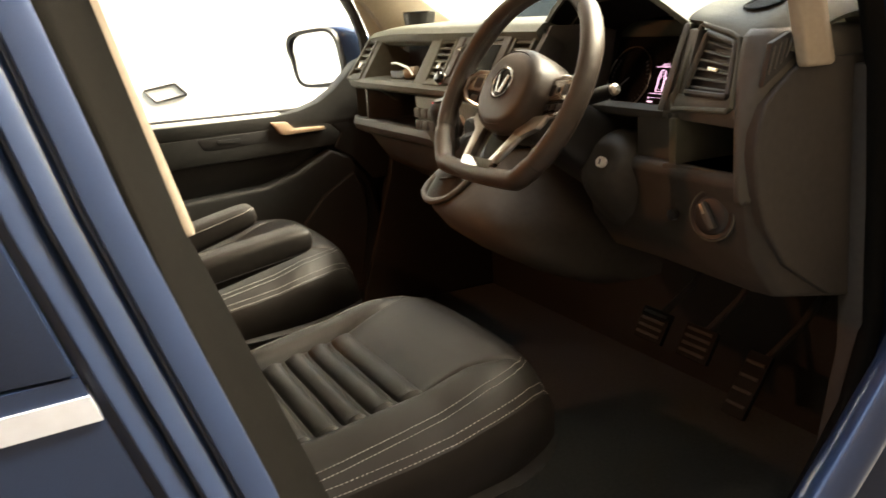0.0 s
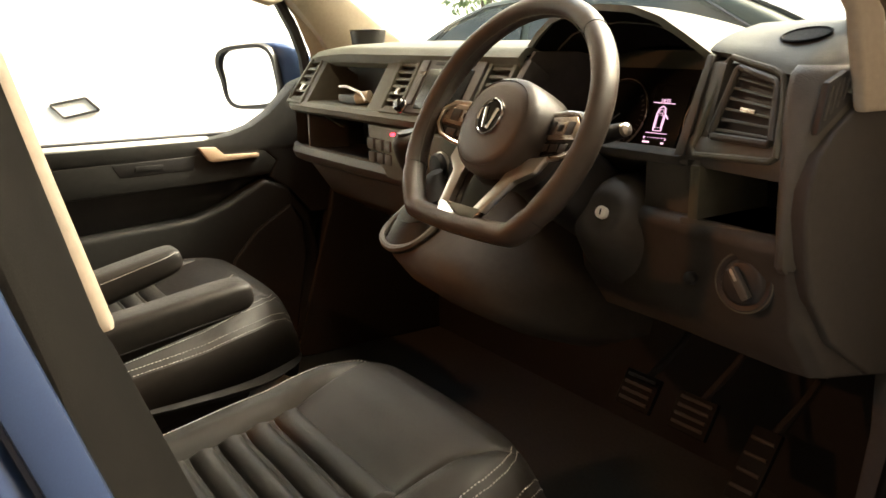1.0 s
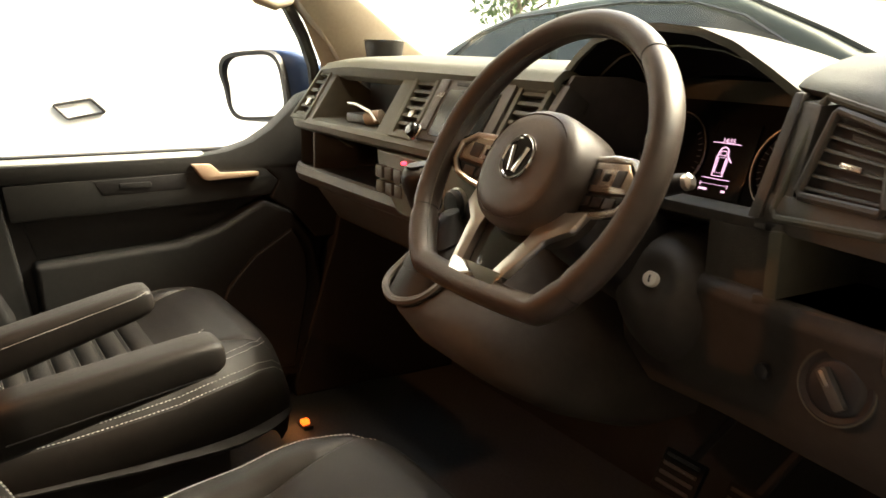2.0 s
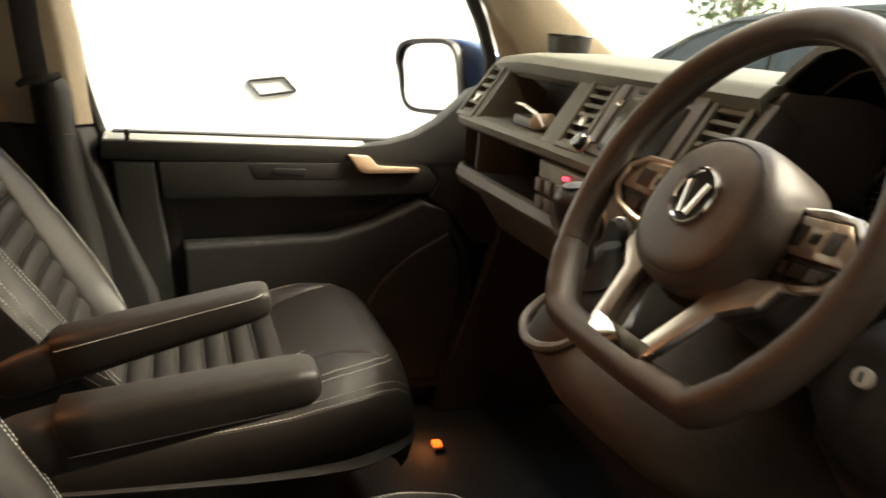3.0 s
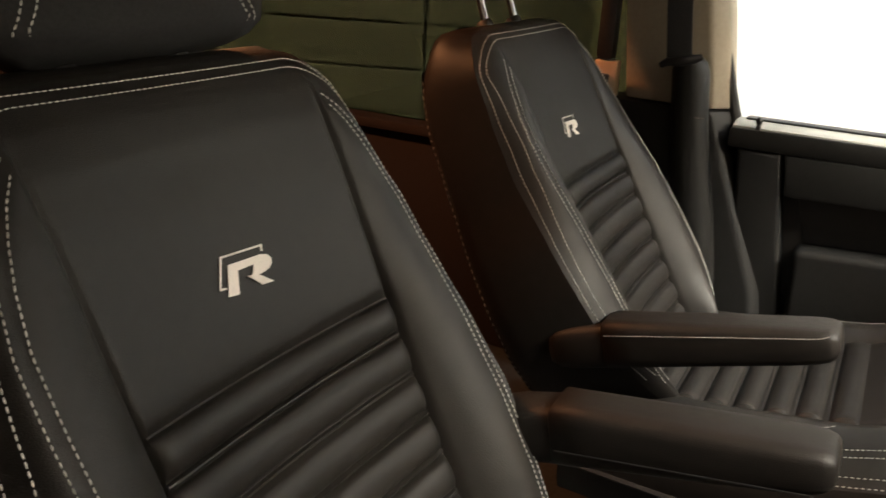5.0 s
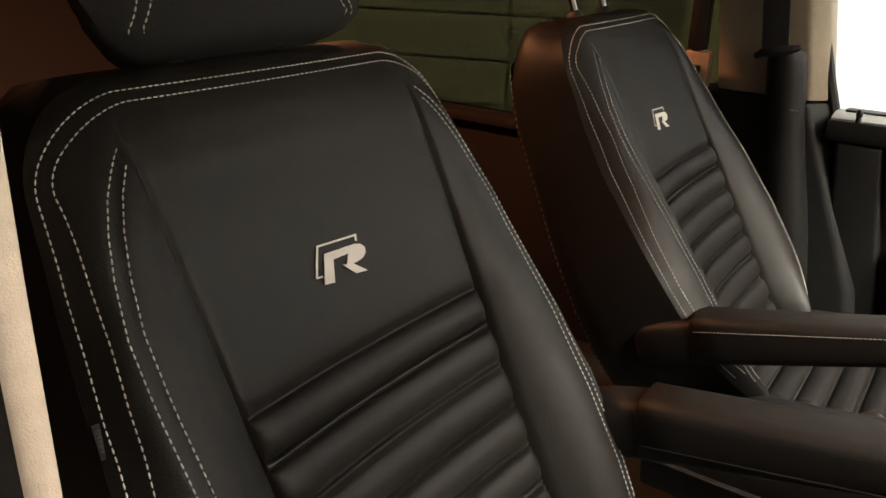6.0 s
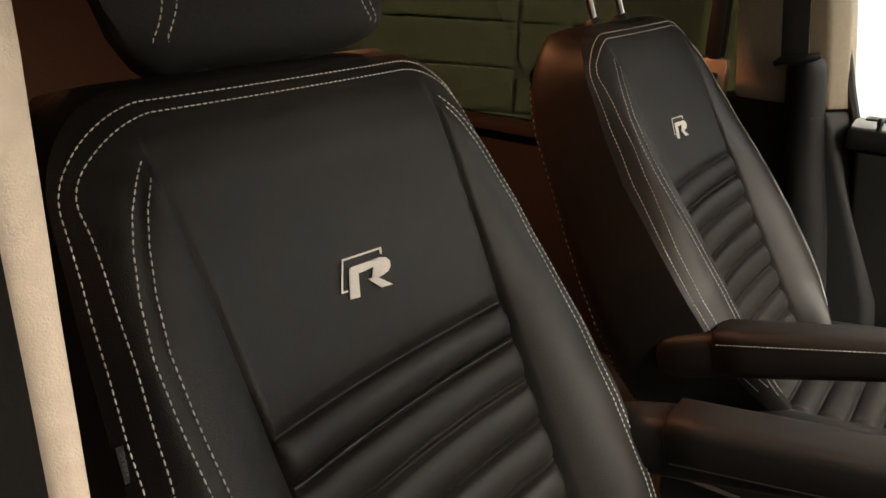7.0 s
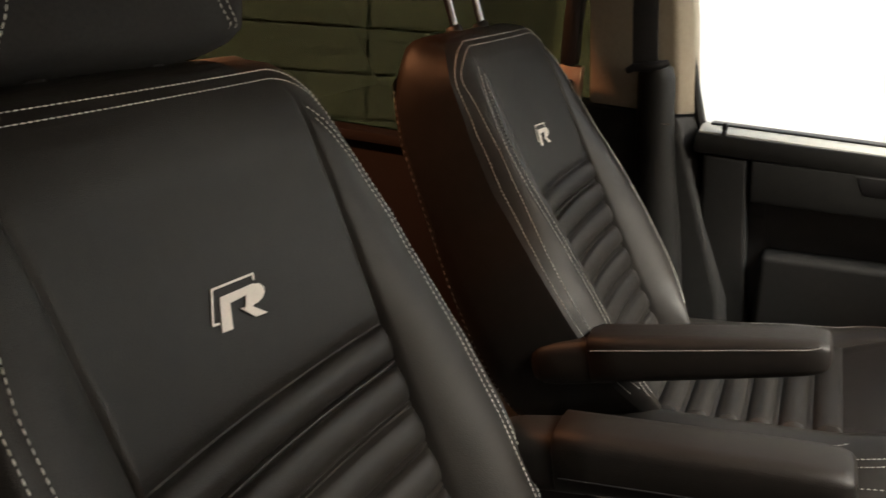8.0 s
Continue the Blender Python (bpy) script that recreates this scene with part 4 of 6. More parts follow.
part("core", prism([(1.02, 0.56), (0.985, 0.80), (1.02, 0.845), (1.27, 0.85), (1.27, 0.45), (1.06, 0.45)], "x", -0.765, 0.235), PLASTIC_BLACK, da)
# Deep black here is the shade of the gap behind the hood.
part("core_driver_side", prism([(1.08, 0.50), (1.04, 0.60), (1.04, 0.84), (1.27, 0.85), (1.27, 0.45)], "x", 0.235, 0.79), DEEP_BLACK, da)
# top pad, swept round at the passenger's end
def top_pad(u, v):
    x = -0.745 + 0.965 * u
    back = 0.16 * max(0.0, (-0.60 - x) / 0.145) ** 2
    prof = [(0.846, 0.846), (0.836, 0.850), (0.834, 0.855), (0.842, 0.862), (0.875, 0.868), (1.0, 0.873), (1.18, 0.868), (1.30, 0.850)]
    i = v * (len(prof) - 1)
    j = min(int(i), len(prof) - 2)
    y, z = [a + (b - a) * (i - j) for a, b in zip(prof[j], prof[j + 1])]
    dip = 0.030 * min(1.0, max(0.0, (-0.42 - x) / 0.30)) ** 1.6
    return (x, y + 1.25 * back * (1.30 - y) / 0.5, z - dip * (1.0 if y > 0.88 else 0.75))
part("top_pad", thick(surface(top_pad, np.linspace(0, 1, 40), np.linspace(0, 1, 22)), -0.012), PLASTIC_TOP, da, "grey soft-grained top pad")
part("rear_pad", bevelled(loft([[(x, 1.02, 0.80), (x, 1.02, 0.868), (x, 1.20, 0.868), (x, 1.30, 0.850), (x, 1.30, 0.80)] for x in (0.218, 0.60)]), 0.004), PLASTIC_TOP, da)
part("windscreen_vent", rbox((-0.45, 1.10, 0.866), (0.25, 1.14, 0.874), 0.003), PLASTIC_BLACK, da, "black slot of the windscreen vent")
# ledge under the face
def ledge_y(x):
    return 0.11 * max(0.0, (-0.60 - x) / 0.16) ** 2
prof = [(0.768, 0.716), (0.756, 0.724), (0.753, 0.736), (0.760, 0.745), (0.775, 0.748), (0.99, 0.748), (0.99, 0.716)]
xs = list(np.linspace(-0.757, -0.60, 10)) + [-0.4, -0.2, 0.03]
part("ledge", loft([[(x, y + ledge_y(x) * (1.0 - y) / 0.25, z) for y, z in prof] for x in xs]), PLASTIC_TOP, da, "grey ledge along the dash")
# lower shelf: lip, floor, back and end
prof = [(0.782, 0.592), (0.764, 0.602), (0.757, 0.618), (0.762, 0.634), (0.772, 0.637), (0.782, 0.630), (0.99, 0.610), (0.99, 0.585)]
part("shelf_lip", loft([[(x, y + ledge_y(x) * (1.0 - y) / 0.25 + 0.02 * max(0, x + 0.2), z) for y, z in prof] for x in xs[:-1] + [-0.04]]), PLASTIC, da, "rounded lip of the lower shelf")
part("shelf_end", bevelled(loft([[(-0.757, 0.86, 0.60), (-0.757, 0.86, 0.735), (-0.757, 1.0, 0.735), (-0.757, 1.0, 0.60)], [(-0.66, 0.785, 0.60), (-0.66, 0.785, 0.735), (-0.70, 1.0, 0.735), (-0.70, 1.0, 0.60)]]), 0.004), PLASTIC, da)
part("shelf_post", rbox((-0.600, 0.790, 0.622), (-0.590, 0.90, 0.722), 0.003), PLASTIC, da)
# upper shelf: sloping frame round an open tray
part("shelf_frame_left", face_plate([(-0.560, -0.02), (-0.535, -0.02), (-0.538, 1.02), (-0.566, 1.02)], 0.12), PLASTIC_TOP, da)
part("shelf_frame_right", face_plate([(-0.232, -0.02), (-0.170, -0.02), (-0.188, 1.02), (-0.240, 1.02)], 0.12), PLASTIC_TOP, da)
part("shelf_frame_top", face_plate([(-0.54, 0.90), (-0.20, 0.90), (-0.20, 1.04), (-0.54, 1.04)], 0.025, 0.006), PLASTIC_TOP, da)
part("shelf_back", rbox((-0.54, 0.905, 0.745), (-0.20, 0.92, 0.86), 0.002), PLASTIC_BLACK, da)


def vent(name, corners, slats, tilt=0.0, knob=0.5, backing=True):
    """An air vent in the sloping face: dark box, frame and slats across."""
    (xa, ka), (xb, kb), (xc, kc), (xd, kd) = corners   # lower left, lower right, upper right, upper left
    v = part(name, face_plate(corners, 0.045, 0.0, -0.012), PLASTIC_BLACK, da, "black air vent")
    def inner(u, k, up):
        x = (xa + (xb - xa) * u) * (1 - k) + (xd + (xc - xd) * u) * k
        kk = (ka + (kb - ka) * u) * (1 - k) + (kd + (kc - kd) * u) * k
        return on_face(x, kk, up)
    for q, (c0, c1) in enumerate((((-0.10, -0.05), (0.06, 1.05)), ((0.94, -0.05), (1.10, 1.05)), ((0.0, -0.05), (1.0, 0.03)), ((0.0, 0.97), (1.0, 1.06)))):
        (u0, k0), (u1, k1) = c0, c1
        cs_ = [(u0, k0), (u1, k0), (u1, k1), (u0, k1)]
        part("vent_frame", bevelled(loft([[inner(u, k, 0.004) for u, k in cs_], [inner(u, k, -0.03) for u, k in cs_]]), 0.002), PLASTIC_TOP, v, "grey vent frame")
    for i in range(slats):
        k = (i + 0.5) / slats
        bm = loft([[inner(u, k - 0.26 / slats, 0.001), inner(u, k + 0.20 / slats, -0.001), inner(u, k + 0.24 / slats, -0.010), inner(u, k - 0.16 / slats, -0.010)] for u in (0.05, 0.5, 0.95)])
        part("slat", bevelled(bm, 0.0012), PLASTIC_TOP, v)
    bm = loft([[inner(u, k, 0.003) for k in (knob - 0.10, knob + 0.04)] + [inner(u, k, -0.003) for k in (knob + 0.04, knob - 0.10)] for u in (0.38, 0.62)])
    part("vent_tab", bevelled(bm, 0.0015), SATIN, v, "satin tab")
    return v


vent("passenger_vent", [(-0.640, 0.0), (-0.566, 0.0), (-0.570, 0.97), (-0.626, 0.97)], 6, knob=0.35)
vent("centre_vent_left", [(-0.168, 0.04), (-0.098, 0.04), (-0.112, 0.96), (-0.184, 0.96)], 7, knob=0.42)
vent("centre_vent_right", [(0.146, 0.04), (0.208, 0.04), (0.206, 0.96), (0.138, 0.96)], 7, knob=0.42)
part("centre_face", face_plate([(-0.095, -0.02), (0.146, -0.02), (0.138, 1.03), (-0.112, 1.03)], 0.08, 0.006, 0.001), PLASTIC_TOP, da, "grey centre fascia")
part("vent_bridge", face_plate([(-0.20, 0.98), (0.225, 0.98), (0.225, 1.07), (-0.20, 1.07)], 0.03, 0.006), PLASTIC_TOP, da)
part("face_edge", face_plate([(0.214, -0.05), (0.232, -0.05), (0.240, 1.05), (0.220, 1.05)], 0.05, 0.006), PLASTIC, da)
rd = part("radio", face_plate([(-0.078, 0.03), (0.136, 0.03), (0.128, 0.97), (-0.092, 0.97)], 0.03, 0.004, 0.008), PLASTIC, da, "radio with a dark touch screen")
part("radio_screen", face_plate([(-0.036, 0.10), (0.112, 0.10), (0.106, 0.80), (-0.046, 0.80)], 0.004, 0.002, 0.0105), SCREEN, rd, "dark screen")
part("radio_slot", face_plate([(-0.030, 0.87), (0.100, 0.87), (0.100, 0.91), (-0.030, 0.91)], 0.003, 0.0, 0.0105), PLASTIC_BLACK, rd)
# A glossy strip; the brown it reflects is given as its own colour.
part("radio_strip", face_plate([(-0.070, 0.16), (-0.046, 0.16), (-0.056, 0.94), (-0.082, 0.94)], 0.006, 0.002, 0.012), LEATHER_WHEEL, rd, "side strip of keys, coloured brown for its reflection")
tilt = Matrix((Vector((1, 0, 0)), Vector((0, 0.555, 0.832)), Vector((0, -0.832, 0.555)))).transposed().to_4x4()
for x, k in ((-0.072, 0.10),):
    part("radio_knob", lathe([(0.0135, 0), (0.0135, 0.012), (0.0115, 0.016), (0.004, 0.017)], Matrix.Translation(on_face(x, k, 0.010)) @ tilt, 20), GLOSS_BLACK, rd, "black round knob")
    part("knob_ring", lathe([(0.0145, 0), (0.0145, 0.004), (0.0135, 0.005)], Matrix.Translation(on_face(x, k, 0.010)) @ tilt, 20), SATIN, rd)
# climate panel under the ledge
cp = part("climate_panel", bevelled(loft([[(x, 0.772 - 0.02 * q, 0.612), (x, 0.760 - 0.01 * q, 0.716), (x, 0.95, 0.716), (x, 0.95, 0.612)] for x, q in ((-0.222, 0), (-0.10, 1), (0.17, 1))]), 0.005), PLASTIC_TOP, da, "grey heater control panel")
part("radio_tab", face_plate([(-0.070, 0.66), (-0.050, 0.66), (-0.050, 0.74), (-0.070, 0.74)], 0.004, 0.001, 0.012), SATIN, rd, "satin tab")
for x in (-0.19, -0.155, -0.12):
    part("switch_button", rbox((x - 0.013, 0.748, 0.668), (x + 0.013, 0.762, 0.690), 0.002), PLASTIC, cp)
    part("switch_button", rbox((x - 0.013, 0.750, 0.640), (x + 0.013, 0.764, 0.662), 0.002), PLASTIC, cp)
part("red_lamp", rbox((-0.094, 0.742, 0.703), (-0.087, 0.752, 0.709), 0.002), LAMP_RED, cp, "glowing red hazard lamp")
for x in (0.02, 0.085, 0.15):
    part("heater_dial", lathe([(0.024, 0), (0.024, 0.014), (0.020, 0.018), (0.006, 0.018)], Matrix.Translation((x, 0.752, 0.664)) @ pose(0, 0, 0, 90, 0, 0), 24), PLASTIC_BLACK, cp, "black round dial")
    part("dial_ring", lathe([(0.026, 0), (0.026, 0.006), (0.024, 0.007)], Matrix.Translation((x, 0.752, 0.664)) @ pose(0, 0, 0, 90, 0, 0), 24), SATIN, cp, "satin ring")
# lower dash below, down to the footwells
part("lower_panel", bevelled(loft([[(x, 0.80 + a, 0.598), (x, 0.87 + a, 0.50), (x, 1.02, 0.42), (x, 1.26, 0.40), (x, 1.26, 0.598)] for x, a in ((-0.755, 0.09), (-0.64, 0.0), (-0.2, 0.0), (0.0, 0.0))]), 0.012), PLASTIC, da, "dark lower dash panel")

# gear pedestal in the middle
gc = thing("gear_console", (0.16, 0.80, 0.40), "dark grey gear lever pedestal hanging from the dash", "console")
rings = []
for z, y0, xl, xr, y1 in ((0.625, 0.745, 0.04, 0.24, 1.02), (0.58, 0.690, 0.025, 0.27, 1.02), (0.545, 0.640, 0.030, 0.30, 1.02), (0.515, 0.622, 0.050, 0.33, 1.02), (0.48, 0.640, 0.085, 0.36, 1.02), (0.44, 0.690, 0.12, 0.37, 1.02), (0.40, 0.76, 0.15, 0.37, 1.02), (0.36, 0.86, 0.18, 0.36, 1.02)):
    ring = []
    for a in np.linspace(180, 360, 15):
        ca, sa = math.cos(radians(a)), math.sin(radians(a))
        ring.append(((xl + xr) / 2 + (xr - xl) / 2 * math.copysign(abs(ca) ** 0.6, ca), y0 + 0.11 + 0.11 * -abs(sa) ** 0.7, z))
    ring += [(xr, y1, z), (xl, y1, z)]
    rings.append(ring)
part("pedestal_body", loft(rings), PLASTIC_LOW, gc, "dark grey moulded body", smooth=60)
part("gaiter_rim", tube(smooth_loop([(0.045, 0.645, 0.545), (0.040, 0.70, 0.585), (0.055, 0.745, 0.622), (0.12, 0.755, 0.630), (0.175, 0.70, 0.595), (0.170, 0.640, 0.550), (0.11, 0.622, 0.532)]), 0.007, 8, closed=True), PLASTIC_MID, gc, "grey rim round the gaiter")
part("gaiter", loft([[(0.108 + r * math.cos(a), 0.690 + 0.02 * k + r * 1.0 * math.sin(a), 0.575 + 0.055 * k + r * 0.35 * math.sin(a)) for a in np.linspace(0, 2 * math.pi, 20, endpoint=False)]
     for k, r in ((-0.4, 0.062), (0.0, 0.056), (0.3, 0.048), (0.35, 0.052), (0.7, 0.036), (0.75, 0.040), (1.1, 0.026), (1.5, 0.014))]), LEATHER_SIDE, gc, "black leather gaiter")
gl = thing("gear_lever", (0.11, 0.70, 0.62), "black gear lever with a leather knob", "gear lever")
part("lever_shaft", tube([(0.108, 0.700, 0.61), (0.108, 0.686, 0.665)], 0.009, 12), PLASTIC_BLACK, gl)
part("lever_knob", loft([[Vector((0.105, 0.681 - 0.016 * k, 0.655 + 0.078 * k)) + Vector((r * math.cos(a), r * 0.85 * math.sin(a), 0.25 * r * math.sin(a))) for a in np.linspace(0, 2 * math.pi, 20, endpoint=False)]
     for k, r in ((0, 0.014), (0.08, 0.022), (0.35, 0.028), (0.65, 0.033), (0.85, 0.033), (0.96, 0.026), (1.0, 0.012))]), LEATHER_SIDE, gl, "black leather knob", smooth=60)
part("knob_cap", lathe([(0.017, 0), (0.017, 0.003), (0.004, 0.005)], Matrix.Translation((0.105, 0.664, 0.732)) @ pose(0, 0, 0, 12, 0, 0), 20), PLASTIC_BLACK, gl, "black cap")

# instrument hood
ih = thing("instrument_cluster", (0.40, 0.95, 0.75), "deep black instrument hood with a small lit display", "instrument panel")
hood = [(0.196, 0.868), (0.235, 0.897), (0.278, 0.922), (0.335, 0.935), (0.40, 0.940), (0.470, 0.934), (0.520, 0.918), (0.565, 0.892), (0.612, 0.862)]
def hood_at(u, v):
    i = u * (len(hood) - 1)
    j = min(int(i), len(hood) - 2)
    x, z = [a + (b - a) * (i - j) for a, b in zip(hood[j], hood[j + 1])]
    return (0.405 + (x - 0.405) * (1 + 0.02 * v), 0.852 + 0.40 * v + 0.018 * math.sin(math.pi * u) * (1 - v) * -1, z - 0.072 * v ** 1.6 * (1 if z > 0.87 else 0.6))
part("hood", thick(surface(hood_at, np.linspace(0, 1, 40), np.linspace(0, 1, 10)), 0.010), PLASTIC_TOP, ih, "grey moulded hood")
def under_at(u, v):
    x, y, z = hood_at(u, 0.0)
    return (0.405 + (x - 0.405) * (0.99 - 0.10 * v), y + 0.004 + 0.15 * v, z - 0.010 - 0.045 * v * (z - 0.70) / 0.2)
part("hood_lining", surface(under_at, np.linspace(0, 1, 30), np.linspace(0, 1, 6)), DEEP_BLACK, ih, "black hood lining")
part("hood_edge", tube([Vector(under_at(u, 0.30)) + Vector((0, 0, -0.001)) for u in np.linspace(0.0, 1, 30)], 0.0016, 6), PLASTIC_TOP, ih)
part("cheek_left", bevelled(loft([[(0.168, 0.775, 0.735), (0.225, 0.848, 0.868), (0.235, 0.848, 0.868), (0.180, 0.775, 0.735)], [(0.225, 0.985, 0.735), (0.255, 0.985, 0.865), (0.265, 0.985, 0.865), (0.235, 0.985, 0.735)]]), 0.003), PLASTIC, ih)
part("cheek_right", bevelled(loft([[(0.600, 0.790, 0.735), (0.604, 0.842, 0.866), (0.616, 0.842, 0.866), (0.616, 0.790, 0.735)], [(0.560, 0.985, 0.735), (0.560, 0.985, 0.865), (0.575, 0.985, 0.865), (0.575, 0.985, 0.735)]]), 0.003), PLASTIC, ih)
dm = pose(0.403, 0.990, 0.758, 70, 0, 0)
def dial(x, r):
    d = part("dial", lathe([(r, -0.012), (r, 0.002), (r - 0.004, 0.003), (r - 0.005, -0.004), (0.002, -0.004)], dm @ Matrix.Translation((x, 0, 0.002)), 40), DEEP_BLACK, ih, "round black dial")
    part("dial_ring", tube([dm @ Vector((x + r * math.cos(a), r * math.sin(a), 0.005)) for a in np.linspace(0, 2 * math.pi, 40, endpoint=False)], 0.0016, 6, closed=True), SATIN, d, "thin satin ring")
    marks = []
    for a in np.linspace(-220, 40, 27):
        b = rbox((-0.0005, r * 0.78, 0.003), (0.0005, r * 0.88, 0.0036), 0)
        b.transform(dm @ Matrix.Translation((x, 0, 0)) @ pose(0, 0, 0, 0, 0, a - 90))
        marks.append(b)
    part("dial_marks", join(*marks), LCD_DIM, d, "dim dial marks", kind="stuff")
    nd = rbox((-0.0009, 0, 0.004), (0.0009, r * 0.8, 0.005), 0)
    nd.transform(dm @ Matrix.Translation((x, 0, 0)) @ pose(0, 0, 0, 0, 0, 130))
    part("needle", nd, LCD_DIM, d)
part("cluster_face", (lambda b: (b.transform(dm), b)[1])(rbox((-0.185, -0.085, -0.012), (0.185, 0.085, 0.0), 0.004)), DEEP_BLACK, ih)
dial(-0.105, 0.062)
dial(0.105, 0.062)
ds_ = part("trip_display", (lambda b: (b.transform(dm), b)[1])(rbox((-0.038, -0.055, 0.0), (0.038, 0.055, 0.004), 0.002)), SCREEN, ih, "dark display")
lettering("display_time", "14:55", 0.0100, dm @ Matrix.Translation((-0.008, 0.027, 0.0046)), LCD, ds_, "pink lit time")
bars = [rbox((-0.030, 0.036, 0.0042), (0.030, 0.0372, 0.0048), 0), rbox((-0.030, -0.030, 0.0042), (0.030, -0.0288, 0.0048), 0)]
bars += [rbox((-0.030, -0.052, 0.0042), (-0.012, -0.048, 0.0048), 0), rbox((0.020, -0.052, 0.0042), (0.028, -0.048, 0.0048), 0), rbox((-0.030, -0.044, 0.0042), (-0.0285, -0.038, 0.0048), 0), rbox((0.0285, -0.044, 0.0042), (0.030, -0.038, 0.0048), 0), rbox((-0.028, -0.040, 0.0042), (0.028, -0.0395, 0.0048), 0)]
vanline = [(-0.011, -0.024), (-0.012, 0.010), (-0.008, 0.026), (0.000, 0.030), (0.008, 0.026), (0.012, 0.010), (0.011, -0.024)]
outline_van = tube([Vector((x, y, 0.0046)) for x, y in vanline], 0.0011, 6, closed=True)
van_roof = tube([Vector((x, y, 0.0046)) for x, y in [(-0.008, -0.018), (-0.008, 0.010), (0.008, 0.010), (0.008, -0.018)]], 0.0007, 6, closed=True)
van_screen = tube([Vector((x, y, 0.0046)) for x, y in [(-0.007, 0.014), (-0.005, 0.022), (0.005, 0.022), (0.007, 0.014)]], 0.0007, 6, closed=True)
door_open = tube([Vector((0.012, 0.012, 0.0046)), Vector((0.021, 0.003, 0.0046))], 0.0012, 6)
bm = join(*bars, outline_van, van_roof, van_screen, door_open)
bm.transform(dm @ Matrix.Translation((-0.010, -0.005, 0)) @ Matrix.Diagonal((0.8, 0.78, 1, 1)))
part("display_picture", bm, LCD, ds_, "pink lit van outline and bars")
part("panel_below", bevelled(loft([[(x, 0.806, 0.718), (x, 0.800, 0.732), (x, 0.815, 0.740), (x, 0.98, 0.678), (x, 0.98, 0.66)] for x in (0.24, 0.61)]), 0.004), PLASTIC, ih)

# driver's end of the dash
de = thing("driver_dash_end", (0.70, 0.85, 0.55), "dark grey dash end with vent, open cubby and light switch", "dashboard")
def end_top(u, v):
    """The dash top at the driver's end: it rises towards the windscreen and rounds off at the door."""
    x = 0.598 + 0.208 * u
    yf = ramp(x, [(0.598, 0.866), (0.66, 0.849), (0.72, 0.833), (0.752, 0.826), (0.775, 0.827), (0.795, 0.838), (0.806, 0.858)])
    y = yf + (1.27 - yf) * v
    z = ramp(y, [(0.80, 0.846), (0.83, 0.857), (0.87, 0.870), (0.90, 0.881), (0.93, 0.889), (0.96, 0.895), (1.10, 0.900), (1.27, 0.875)])
    z -= 0.005 * math.exp(-v / 0.012) + 0.012 * ease(x, 0.65, 0.75) * math.exp(-v / 0.08) + 0.030 * max(0.0, (x - 0.755) / 0.051) ** 2
    return (x, y, z)
part("end_top", thick(surface(end_top, np.linspace(0, 1, 24), [q ** 1.8 for q in np.linspace(0, 1, 26)]), -0.012), PLASTIC_TOP, de, "grey moulded dash top")
part("end_face", bevelled(loft([[(0.600, 0.800, 0.722), (0.600, 0.848, 0.858), (0.600, 1.0, 0.858), (0.600, 1.0, 0.722)],
                                [(0.645, 0.790, 0.722), (0.645, 0.832, 0.856), (0.645, 1.0, 0.856), (0.645, 1.0, 0.722)]]), 0.005), PLASTIC_MID, de)
def column_ring(z, xl, yf, q=0.0):
    """One level of the rounded outer column: xl its inner edge, yf its front."""
    return [(xl, 1.0, z), (xl, yf + 0.005 + q, z), (xl + 0.005, yf + q, z), (xl + 0.014, yf + 0.001 + q, z), (0.794 - q, yf + 0.009 + q, z), (0.8015 - q, yf + 0.020 + q, z), (0.8055 - q, yf + 0.042, z), (0.806 - q, yf + 0.07, z), (0.806 - q, 1.0, z)]
part("end_column", loft([column_ring(*r) for r in ((0.612, 0.778, 0.776, 0.004), (0.62, 0.778, 0.773), (0.66, 0.777, 0.772), (0.722, 0.775, 0.772), (0.76, 0.768, 0.779), (0.80, 0.762, 0.789), (0.830, 0.757, 0.799), (0.846, 0.755, 0.806), (0.856, 0.755, 0.812, 0.006))]), PLASTIC_MID, de, "grey rounded outer column", smooth=60)
part("end_sill", bevelled(loft([[(x, y, 0.722), (x, y - 0.002, 0.745), (x, y + 0.006, 0.762), (x, 1.0, 0.762), (x, 1.0, 0.722)] for x, y in ((0.60, 0.802), (0.70, 0.786), (0.780, 0.774))]), 0.004), PLASTIC_MID, de)


def end_at(u, k, up):
    """A place on the driver's vent face, u across 0..1, k upwards 0..1."""
    x = 0.648 + (0.112 - 0.028 * k) * u + 0.006 * k
    y = 0.800 + 0.038 * k - 0.020 * u
    z = 0.763 + (0.092 - 0.016 * u) * k
    return Vector((x + up * 0.12, y - up * 0.9, z + up * 0.3))


dv = part("driver_vent", loft([[end_at(u, k, -0.012) for u, k in ((0, 0), (1, 0), (1, 1), (0, 1))], [end_at(u, k, -0.06) for u, k in ((0, 0), (1, 0), (1, 1), (0, 1))]]), PLASTIC_BLACK, de, "black air vent")
loop = [end_at(0.02, 0.02, 0.0), end_at(0.98, 0.02, 0.0), end_at(0.96, 0.96, 0.0), end_at(0.10, 0.98, 0.0)]
pts = [loop[i] + (loop[(i + 1) % 4] - loop[i]) * q for i in range(4) for q in np.linspace(0.05, 0.95, 5)]
part("vent_frame", tube(pts, 0.005, 8, closed=True), PLASTIC, dv)
